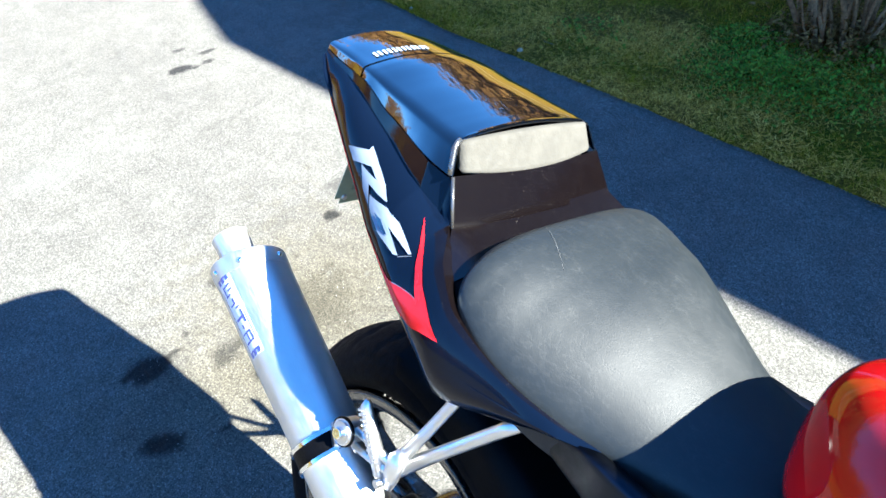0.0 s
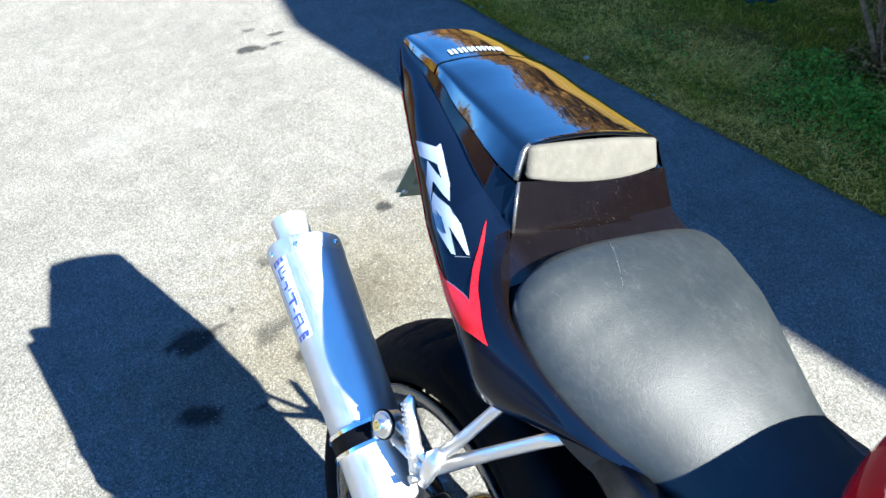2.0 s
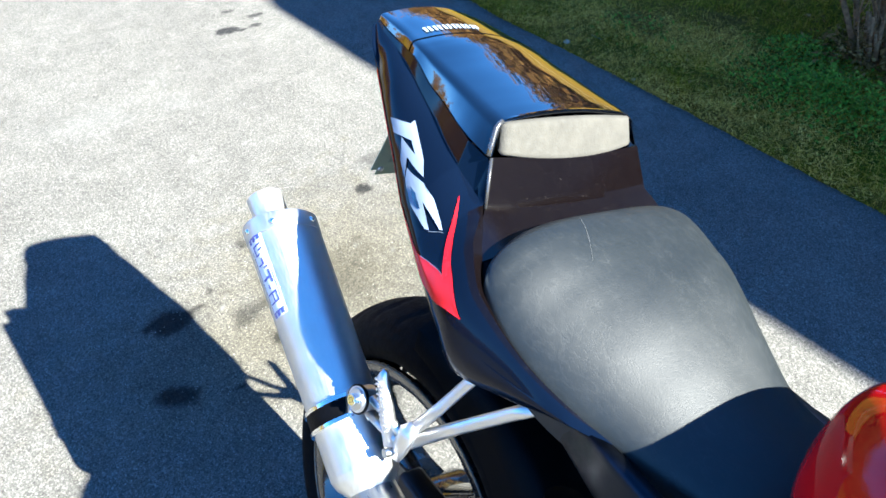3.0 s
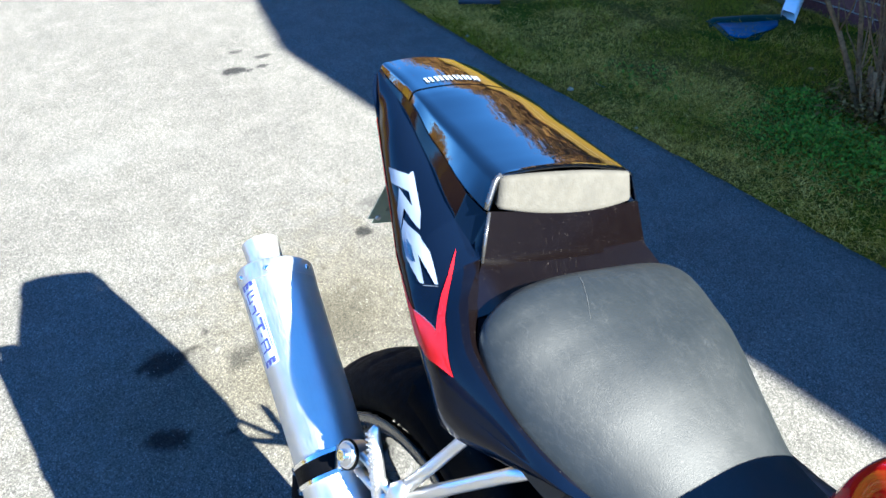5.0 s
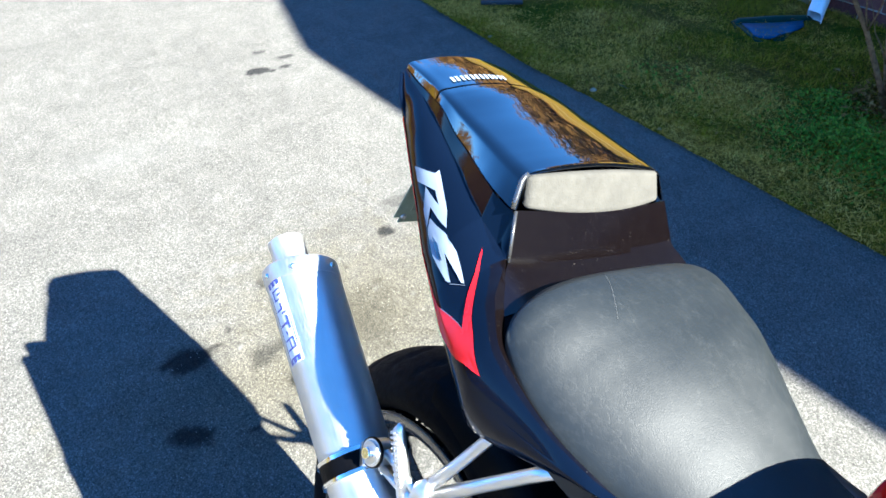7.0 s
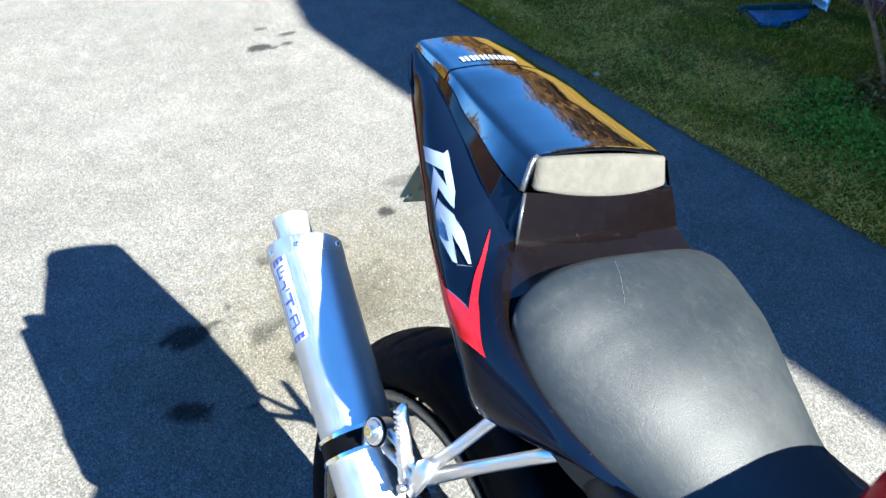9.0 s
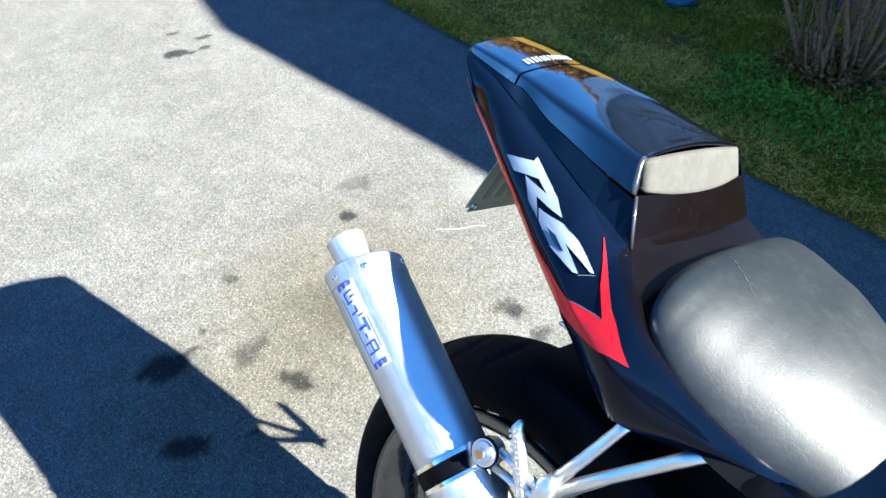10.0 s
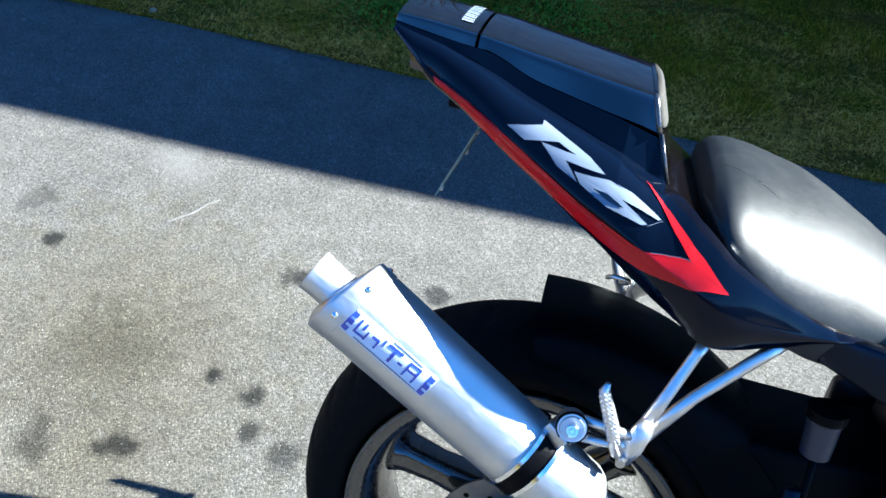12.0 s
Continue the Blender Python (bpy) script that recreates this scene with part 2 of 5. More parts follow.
blue_plastic = grained("blue_plastic", (0.022, 0.065, 0.14), 0.5, 40.0, 0.001, 0.2)
duller(green_plastic, 0.12)
duller(blue_plastic, 0.12)
soil = lawn_material()
duller(soil, 0.05)
dry_blade = piece_material("dry_blade", [(0.62, 0.34, 0.050), (0.35, 0.19, 0.018), (0.80, 0.50, 0.11), (0.48, 0.27, 0.035), (0.21, 0.125, 0.008)], 0.9, 30.0)
green_blade = piece_material("green_blade", [(0.125, 0.125, 0.003), (0.210, 0.185, 0.005), (0.060, 0.062, 0.002), (0.31, 0.21, 0.012), (0.50, 0.29, 0.035)], 0.85, 30.0)
green_leaf = piece_material("weed_leaf", [(0.045, 0.085, 0.006), (0.095, 0.165, 0.012), (0.170, 0.245, 0.020), (0.060, 0.115, 0.008), (0.230, 0.250, 0.030), (0.028, 0.050, 0.004)], 0.6, 60.0)
dead_leaf = piece_material("dead_leaf", [(0.075, 0.035, 0.008), (0.13, 0.065, 0.016), (0.20, 0.105, 0.028), (0.27, 0.155, 0.05)], 0.9, 60.0)
bark = grained("bush_bark", (0.20, 0.115, 0.055), 0.95, 70.0, 0.003, 0.5)
field = grained("dry_field", (0.085, 0.068, 0.003), 1.0, 0.6, 0.02, 0.35)
leaf_litter = grained("leaf_litter", (0.095, 0.058, 0.003), 1.0, 0.9, 0.05, 0.4)
track_soil = grained("pale_track", (0.14, 0.10, 0.03), 1.0, 0.8, 0.02, 0.2)
wood_far = piece_material("far_tree", [(0.0750, 0.0375, 0.0095), (0.1159, 0.0614, 0.0154), (0.0512, 0.0290, 0.0095), (0.1432, 0.0818, 0.0205), (0.0955, 0.0409, 0.0086)], 1.0, 2.0)


for plant in (dry_blade, green_blade, green_leaf, dead_leaf, bark, brick_stuff, brick_piece, field, leaf_litter, wood_far):
    duller(plant, 0.06)


# ---- building helpers ----
def mesh_from(name, bm, mat, smooth=True):
    bmesh.ops.recalc_face_normals(bm, faces=bm.faces)
    me = bpy.data.meshes.new(name)
    bm.to_mesh(me)
    bm.free()
    me.materials.append(mat)
    if smooth:
        me.shade_smooth()
    return me


def part(name, bm, mat, parent=None, label="", smooth=True):
    """Links a bmesh as one mesh object, under a thing or a part."""
    ob = new(name, mesh_from(name, bm, mat, smooth))
    ob.parent = parent
    return tagged(ob, label)


def sharp(ob, degrees=35.0):
    """Smooth shading that breaks at edges sharper than this."""
    ob.data.set_sharp_from_angle(angle=radians(degrees))
    return ob


def grid(rows, closed=False, bm=None):
    """A sheet through rows of points; closed joins each row's ends."""
    bm = bm or bmesh.new()
    made = [[bm.verts.new(p) for p in row] for row in rows]
    for a, b in zip(made, made[1:]):
        n = len(a)
        for i in range(n if closed else n - 1):
            j = (i + 1) % n
            bm.faces.new((a[i], a[j], b[j], b[i]))
    return bm


def caps(bm, rows_count, n):
    """Closes both ends of a sheet of closed rows, made first in bm."""
    bm.verts.ensure_lookup_table()
    bm.faces.new([bm.verts[i] for i in range(n)])
    bm.faces.new([bm.verts[(rows_count - 1) * n + i] for i in range(n)])
    return bm


def thick(bm, depth, toward=None):
    """Gives a sheet a second skin, depth metres behind it, and closes its borders."""
    bmesh.ops.recalc_face_normals(bm, faces=bm.faces)
    bm.normal_update()
    if toward and sum(f.normal.dot(toward) * f.calc_area() for f in bm.faces) < 0:
        bmesh.ops.reverse_faces(bm, faces=bm.faces[:])
        bm.normal_update()
    front, border = bm.faces[:], [e for e in bm.edges if len(e.link_faces) == 1]
    twin = {v: bm.verts.new(v.co - v.normal * depth) for v in bm.verts[:]}
    for f in front:
        bm.faces.new([twin[v] for v in reversed(f.verts)])
    for e in border:
        a, b = e.verts
        bm.faces.new((a, b, twin[b], twin[a]))
    return bm


def box(x0, x1, y0, y1, z0, z1, bevel=0.0, bm=None, turn=None):
    bm = bm or bmesh.new()
    m = Matrix.Translation(((x0 + x1) / 2, (y0 + y1) / 2, (z0 + z1) / 2)) @ (turn or Matrix()) @ Matrix.Diagonal((x1 - x0, y1 - y0, z1 - z0, 1))
    made = bmesh.ops.create_cube(bm, size=1.0, matrix=m)["verts"]
    if bevel:
        edges = list({e for v in made for e in v.link_edges})
        bmesh.ops.bevel(bm, geom=edges, offset=bevel, segments=2, affect="EDGES", profile=0.5)
    return bm


def tube(points, radii, sides=16, squash=1.0, bm=None, flat=None):
    """A capped tube along points. squash flattens it across the direction flat."""
    bm = bm or bmesh.new()
    pts = [Vector(p) for p in points]
    radii = [radii] * len(pts) if isinstance(radii, (int, float)) else radii
    side, rings = None, []
    for i, p in enumerate(pts):
        way = (pts[min(i + 1, len(pts) - 1)] - pts[max(i - 1, 0)]).normalized()
        if side is None:
            side = Vector(flat) if flat else way.orthogonal()
        side = (side - way * side.dot(way)).normalized()
        other = way.cross(side)
        rings.append([bm.verts.new(p + (side * math.cos(a) * squash + other * math.sin(a)) * radii[i]) for a in (2 * math.pi * k / sides for k in range(sides))])
    for a, b in zip(rings, rings[1:]):
        for i in range(sides):
            j = (i + 1) % sides
            bm.faces.new((a[i], a[j], b[j], b[i]))
    bm.faces.new(rings[0])
    bm.faces.new(rings[-1])
    return bm


def lathe(profile, centre, way, sides=48, closed=False, bm=None):
    """Turns (along, radius) pairs round an axis."""
    centre, way = Vector(centre), Vector(way).normalized()
    side = way.orthogonal().normalized()
    other = way.cross(side)
    rows = []
    for k in range(sides):
        a = 2 * math.pi * k / sides
        out = side * math.cos(a) + other * math.sin(a)
        rows.append([centre + way * s + out * r for s, r in profile])
    return grid(rows + rows[:1], closed, bm)


def weld(bm):
    bmesh.ops.remove_doubles(bm, verts=bm.verts[:], dist=0.00002)
    return bm


def decal(polygon, lift, cuts=3):
    """A thin film on the tail's side, from an outline in y and v."""
    bm = bmesh.new()
    face = bm.faces.new([bm.verts.new((y, v, 0)) for y, v in polygon])
    bmesh.ops.triangulate(bm, faces=[face])
    bmesh.ops.subdivide_edges(bm, edges=bm.edges[:], cuts=cuts, use_grid_fill=True)
    for vert in bm.verts:
        y, v = vert.co.x, vert.co.y
        p, dy, dv = side_at(y, v), side_at(y - 0.004, v), side_at(y, v + 0.03)
        out = np.cross(dv - p, dy - p)
        out = out / np.linalg.norm(out)
        if out[0] > 0:
            out = -out
        vert.co = Vector(p + out * lift)
    return bm


# ---- curves and surfaces through control points ----
def spline(points, t):
    """A smooth curve through the points; t runs from 0 to their number less one."""
    pts = np.asarray(points, float)
    n = len(pts)
    i = min(int(t), n - 2)
    f = t - i
    p1, p2 = pts[i], pts[i + 1]
    p0 = pts[i - 1] if i > 0 else 2 * p1 - p2
    p3 = pts[i + 2] if i + 2 < n else 2 * p2 - p1
    return 0.5 * (2 * p1 + (p2 - p0) * f + (2 * p0 - 5 * p1 + 4 * p2 - p3) * f * f + (3 * p1 - p0 - 3 * p2 + p3) * f ** 3)


# Stations of the tail's side: y; upper edge, crease, widest line and lower edge as x and z; swell of the flank.
SIDE = [
    (0.282, -0.0855, 0.958, -0.0865, 0.955, -0.0890, 0.951, -0.0885, 0.947, 0.0000),
    (0.2575, -0.0895, 0.954, -0.0910, 0.9495, -0.1010, 0.935, -0.1030, 0.9296, 0.0021),
    (0.230, -0.0925, 0.951, -0.0945, 0.945, -0.1090, 0.916, -0.1050, 0.903, 0.0056),
    (0.200, -0.0960, 0.949, -0.0985, 0.939, -0.1226, 0.906, -0.1145, 0.890, 0.0070),
    (0.165, -0.1030, 0.9465, -0.1060, 0.9295, -0.1360, 0.8925, -0.1245, 0.871, 0.0084),
    (0.120, -0.1075, 0.931, -0.1120, 0.9134, -0.1515, 0.872, -0.1370, 0.8465, 0.0098),
    (0.087, -0.1120, 0.9245, -0.1175, 0.9040, -0.1625, 0.856, -0.1465, 0.830, 0.0105),
    (0.050, -0.1200, 0.919, -0.1265, 0.8943, -0.1760, 0.839, -0.1580, 0.811, 0.0105),
    (0.020, -0.1262, 0.9145, -0.1325, 0.8853, -0.1860, 0.827, -0.1665, 0.795, 0.0112),
    (0.004, -0.1290, 0.911, -0.1358, 0.8800, -0.1900, 0.8205, -0.1710, 0.786, 0.0119),
    (-0.0285, -0.1215, 0.901, -0.1310, 0.8645, -0.1985, 0.807, -0.1790, 0.766, 0.0140),
    (-0.0485, -0.1320, 0.857, -0.1345, 0.8580, -0.2025, 0.798, -0.1830, 0.755, 0.0126),
    (-0.065, -0.1435, 0.848, -0.1500, 0.8530, -0.2055, 0.791, -0.1870, 0.745, 0.0098),
    (-0.090, -0.160, 0.834, -0.1740, 0.8400, -0.2090, 0.780, -0.1920, 0.732, 0.0070),
    (-0.132, -0.180, 0.806, -0.190, 0.811, -0.2080, 0.763, -0.1960, 0.711, 0.0042),
    (-0.200, -0.170, 0.770, -0.178, 0.774, -0.1860, 0.748, -0.1760, 0.719, 0.0021),
    (-0.264, -0.147, 0.747, -0.154, 0.749, -0.163, 0.740, -0.152, 0.730, 0.0007),
    (-0.305, -0.128, 0.738, -0.133, 0.739, -0.138, 0.736, -0.132, 0.731, 0.0000),
]


def side_at(y, v):
    """The right side of the tail at y. v: 0 upper edge, 1 crease, 2 widest line, 3 lower edge, 3.4 the lip under it."""
    k = next((k for k in range(len(SIDE) - 1) if SIDE[k + 1][0] <= y), len(SIDE) - 2)
    t = k + (SIDE[k][0] - y) / (SIDE[k][0] - SIDE[k + 1][0])
    # straight between stations near the front edge, where the panel turns; smooth elsewhere
    plain = np.array(SIDE[k]) + (np.array(SIDE[k + 1]) - np.array(SIDE[k])) * min(1.0, max(0.0, t - k))
    s = plain if -0.0485 <= y <= 0.020 else spline(SIDE, max(0.0, min(len(SIDE) - 1.0, t)))
    up, crease, wide, low, swell = s[1:3], s[3:5], s[5:7], s[7:9], s[9]
    if v <= 1:
        x, z = up + (crease - up) * v
    elif v <= 2:
        f = v - 1
        x, z = crease + (wide - crease) * f + np.array((-0.62, 0.78)) * swell * 4 * f * (1 - f)
    elif v <= 3:
        f = v - 2
        x, z = wide + (low - wide) * f + np.array((-0.9, 0.2)) * 0.02 * f * (1 - f)
    else:
        x, z = low + np.array((0.03, 0.008)) * (v - 3) / 0.4
    return np.array((x, y, z))


# ---- ground ----
def stain_fields(x, y):
    """Oil, dirt and chalk on the driveway at places x, y (arrays)."""
    oil, dirt, chalk = np.zeros_like(x), np.zeros_like(x), np.zeros_like(x)
    wob = np.array([noise.noise((a * 22, b * 22, 3.1)) + 0.5 * noise.noise((a * 55, b * 55, 8.0)) for a, b in zip(x, y)])

    def spot(field, cx, cy, rx, ry, amount, turn=0.0, edge=0.2):
        c, s = math.cos(radians(turn)), math.sin(radians(turn))
        u, w = (x - cx) * c + (y - cy) * s, -(x - cx) * s + (y - cy) * c
        d = np.sqrt((u / rx) ** 2 + (w / ry) ** 2) * (1 + 0.55 * wob)
        np.maximum(field, amount * np.clip((1 + edge - d) / (2 * edge), 0, 1), out=field)

    spot(oil, 0.740, 2.550, 0.050, 0.032, 0.95)
    spot(oil, 0.820, 2.750, 0.034, 0.016, 0.84)
    spot(oil, 0.910, 2.640, 0.038, 0.018, 0.84)
    spot(oil, 0.862, 2.540, 0.026, 0.014, 0.84)
    spot(oil, 0.610, 1.190, 0.026, 0.020, 0.95)
    spot(oil, 0.730, 1.320, 0.052, 0.040, 0.42)
    spot(oil, -0.073, 0.963, 0.060, 0.042, 0.95)
    spot(oil, -0.150, 0.720, 0.045, 0.036, 0.95)
    spot(oil, 0.134, 0.730, 0.024, 0.040, 0.87, 20)
    spot(oil, 0.690, 0.582, 0.030, 0.020, 0.87)
    spot(oil, 0.680, 0.480, 0.036, 0.024, 0.70)
    spot(oil, 0.350, 0.640, 0.018, 0.018, 0.95)
    spot(oil, 0.325, 0.540, 0.026, 0.022, 0.87)
    spot(oil, 0.240, 0.510, 0.026, 0.022, 0.84)
    spot(oil, 0.215, 0.425, 0.036, 0.030, 0.70)
    spot(oil, 0.751, 0.262, 0.040, 0.026, 0.77)
    spot(oil, 0.692, 0.612, 0.030, 0.024, 0.56)
    spot(oil, 0.195, 1.150, 0.026, 0.016, 0.63)
    spot(oil, 0.10, 0.885, 0.05, 0.03, 0.56, 30)
    spot(oil, -0.02, 0.66, 0.016, 0.012, 0.84)
    spot(oil, 0.05, 1.02, 0.012, 0.01, 0.70)
    spot(oil, 0.36, 0.86, 0.11, 0.08, 0.42, 40, 0.8)
    spot(oil, 0.28, 0.95, 0.08, 0.05, 0.25, 0, 0.95)
    spot(dirt, 0.36, 0.88, 0.32, 0.27, 0.95, 30, 0.9)
    spot(dirt, 0.12, 0.78, 0.30, 0.22, 0.8, 0, 0.9)
    spot(chalk, 1.010, 1.070, 0.085, 0.055, 0.45, 60, 0.8)
    spot(chalk, 0.03, 2.10, 0.12, 0.08, 0.22, 0, 0.9)
    spot(chalk, 0.34, 2.05, 0.05, 0.04, 0.15, 0, 0.9)
    fleck = np.array([noise.noise((a * 90, b * 90, 1.7)) for a, b in zip(x, y)])
    chalk = np.maximum(chalk, 0.7 * np.clip((fleck - 0.66) / 0.1, 0, 1))
    # a faint joint between two laying passes
    seam = np.abs(y - 1.95 - 0.28 * (x - 0.5) + 0.03 * wob)
    oil = np.maximum(oil, 0.16 * np.clip(1 - seam / 0.02, 0, 1) * (x < 0.9))
    return oil, dirt, chalk


GRASS_X = 1.755


def grass_edge(y):
    """Where the lawn begins, an uneven line along the driveway."""
    return GRASS_X + 0.006 * math.sin(y * 2.1) + 0.007 * noise.noise((y * 2.3, 4.0, 0)) + 0.006 * noise.noise((y * 11.0, 9.0, 0)) + 0.05 * max(0.0, y - 2.0)


ground_bm = box(-400, 400, -400, 400, -0.6, -0.06)
tagged(part("ground", ground_bm, field, None, "dry tan field of winter grass", False), "dry tan winter grass round the driveway", "ground", kind="structure")


def driveway():
    step = 0.0125
    xs = np.arange(-1.30, 1.951, step)
    ys = np.arange(-0.90, 3.601, step)
    gx, gy = np.meshgrid(xs, ys)
    flat_x, flat_y = gx.ravel(), gy.ravel()
    oil, dirt, chalk = stain_fields(flat_x, flat_y)
    z = np.array([0.004 * noise.noise((a * 0.7, b * 0.7, 0)) for a, b in zip(flat_x, flat_y)])
    rim = (flat_x < -1.29) | (flat_x > 1.94) | (flat_y < -0.89) | (flat_y > 3.59)
    z[rim] = 0.0
    verts = np.stack([flat_x, flat_y, z], 1).tolist()
    nx, ny = len(xs), len(ys)
    faces = [(j * nx + i, j * nx + i + 1, (j + 1) * nx + i + 1, (j + 1) * nx + i) for j in range(ny - 1) for i in range(nx - 1)]
    x0, x1, y0, y1 = float(xs[0]), float(xs[-1]), float(ys[0]), float(ys[-1])
    far = [(-4.2, -14, 0), (1.95, -14, 0), (1.95, 22, 0), (-4.2, 22, 0), (x0, y0, 0), (x1, y0, 0), (x1, y1, 0), (x0, y1, 0)]
    k = len(verts)
    verts += far
    faces += [(k, k + 1, k + 5, k + 4), (k + 1, k + 2, k + 6, k + 5), (k + 2, k + 3, k + 7, k + 6), (k + 3, k, k + 4, k + 7)]
    me = bpy.data.meshes.new("driveway")
    me.from_pydata(verts, [], faces)
    for name, values in (("oil", oil), ("dirt", dirt), ("chalk", chalk)):
        layer = me.attributes.new(name, "FLOAT", "POINT")
        layer.data.foreach_set("value", np.r_[values, np.zeros(8)].astype(np.float32))
    me.materials.append(asphalt)
    me.shade_smooth()
    tagged(new("driveway", me), "worn grey asphalt driveway spotted with oil stains", "driveway", kind="structure")


driveway()
mark = grained("pale_scrape", (0.12, 0.117, 0.11), 0.9, 200.0, 0.001, 0.3)
scrape = tube([(0.755 + 0.142 * k / 9, 0.978 - 0.078 * k / 9 + 0.004 * math.sin(k * 1.1), 0.0012) for k in range(10)], [0.002 + 0.002 * math.sin(math.pi * (k + 0.5) / 10) for k in range(10)], 6, 0.2, None, (0, 0, 1))
part("scrape_mark", scrape, mark, bpy.data.objects["driveway"], "pale scrape mark on the asphalt")


def lawn():
    ys = [-14 + 0.35 * k for k in range(35)] + [-1.75 + 0.02 * k for k in range(280)] + [3.85 + 0.2 * k for k in range(6)]
    rows = []
    for y in ys:
        e = grass_edge(y)
        rows.append([(e, y, -0.02), (e + 0.01, y, 0.006)] + [(e + (3.6 - e) * (k / 24), y, 0.012 + 0.03 * noise.noise((k * 0.4, y * 2.2, 2.0)) + 0.025 * (k / 24)) for k in range(1, 25)] + [(3.9, y, 0.03)])
    tagged(part("lawn", grid(rows), soil), "patchy lawn of dry and green grass beside the driveway", "lawn", kind="structure")


lawn()
# ---- motorcycle ----
LEAN = 16.0
bike = tagged(new("motorcycle"), "black and red sport motorcycle parked leaning on asphalt", "motorcycle")
bike.rotation_euler = (0, radians(LEAN), 0)
bike.location, bike.scale = (-0.0127, -0.0239, 0.0546), (0.96, 0.96, 0.96)


def mirrored(bm):
    """The left side is slimmer than the right, as it carries no silencer."""
    for v in bm.verts:
        up = side_at(v.co.y, 0.0)[0]
        tuck = 0.96 - 0.10 * max(0.0, min(1.0, -v.co.y / 0.1))
        v.co.x = -(up * tuck + (v.co.x - up) * 0.5)
        v.co.z -= 0.012 * max(0.0, min(1.0, (-v.co.y - 0.025) / 0.03))
    return bm


def tail_sides():
    ys = sorted({round(0.282 - 0.587 * k / 90, 4) for k in range(91)} | {0.006, 0.0055, 0.004, 0.0025, 0.002, -0.0275, -0.0285, -0.0295, -0.0475, -0.0485, -0.0495}, reverse=True)
    vs = [0, 0.25, 0.5, 0.75, 0.94, 1, 1.06, 1.2, 1.4, 1.6, 1.8, 1.94, 2, 2.06, 2.25, 2.5, 2.75, 2.94, 3, 3.06, 3.25, 3.4]
    for flip in (False, True):
        bm = thick(grid([[side_at(y, v) for v in vs if v <= 2.06] for y in ys]), 0.003, Vector((-1, 0, 0.3)))
        side = sharp(part("side_panel", mirrored(bm) if flip else bm, side_paint, bike, "glossy black side panel"), 40)
        side.data.materials.append(sunlit_dusty_black)
        # strip beside the seat: the flank's paint again, its sunlit tone given by colour
        for face in side.data.polygons:
            x, y, _ = face.center
            if y < -0.049 and abs(x) < abs(side_at(y, 1.26)[0]) * (0.90 if flip else 1.0):
                face.material_index = 1
        bm = thick(grid([[side_at(y, v) for v in vs if v >= 2.06] for y in ys]), 0.003, Vector((-1, 0, -0.3)))
        sharp(part("lower_panel", mirrored(bm) if flip else bm, side_paint, bike, "glossy black lower tail panel"), 40)
        stripe = decal([(0.224, 2.18), (0.176, 2.12), (0.125, 2.08), (0.053, 2.09), (0.011, 2.12), (-0.027, 2.05), (-0.046, 1.97), (-0.087, 1.71), (-0.060, 1.53), (-0.041, 1.35), (-0.026, 1.20), (-0.051, 1.37), (-0.076, 1.46), (-0.101, 1.53), (-0.133, 1.705), (-0.099, 2.0), (-0.070, 2.24), (-0.040, 2.54), (0.005, 2.80), (0.047, 2.86), (0.106, 2.87), (0.167, 2.84), (0.221, 2.60)], 0.0009, 5)
        part("red_stripe", mirrored(stripe) if flip else stripe, red_film, side, "bright red arrow stripe")
        first = [(0.130, 1.87), (0.093, 1.46), (0.093, 1.36), (0.036, 1.43), (0.017, 1.53), (0.060, 1.70), (0.043, 1.84), (0.068, 1.85), (0.090, 1.72), (0.051, 1.54), (0.072, 1.54), (0.108, 1.87)]
        second = [(0.049, 1.75), (0.011, 1.56), (-0.014, 1.52), (-0.049, 1.575), (-0.046, 1.61), (-0.004, 1.68), (-0.020, 1.71), (-0.036, 1.74), (-0.030, 1.79), (0.009, 1.87), (0.040, 1.83)]
        for outline in (first, second):
            film = decal(outline, 0.0013)
            part("emblem", mirrored(film) if flip else film, white_film, side, "white slanted emblem shape")
        film = decal([(0.026, 1.78), (0.011, 1.73), (-0.009, 1.75), (-0.004, 1.78), (0.008, 1.80)], 0.0018)
        part("emblem_gap", mirrored(film) if flip else film, black_paint, side, "")
        fine = decal([(-0.036, 1.755), (-0.051, 1.575), (-0.0516, 1.575), (-0.0366, 1.758)], 0.0011)
        part("pinstripe", mirrored(fine) if flip else fine, outline_film, side, "thin silver outline")
        fine = decal([(-0.046, 1.962), (-0.066, 1.845), (-0.086, 1.705), (-0.0868, 1.708), (-0.0665, 1.852), (-0.046, 1.970)], 0.0014)
        part("pinstripe", mirrored(fine) if flip else fine, outline_film, side, "thin silver outline")
        # added tube that draws the pale highlight along the lower edge
        lip = tube([side_at(0.236 - 0.368 * k / 24, 3.04) for k in range(25)], 0.0014, 6)
        part("lower_lip", mirrored(lip) if flip else lip, edge_glint, side, "pale bead for the lower edge's highlight")


tail_sides()

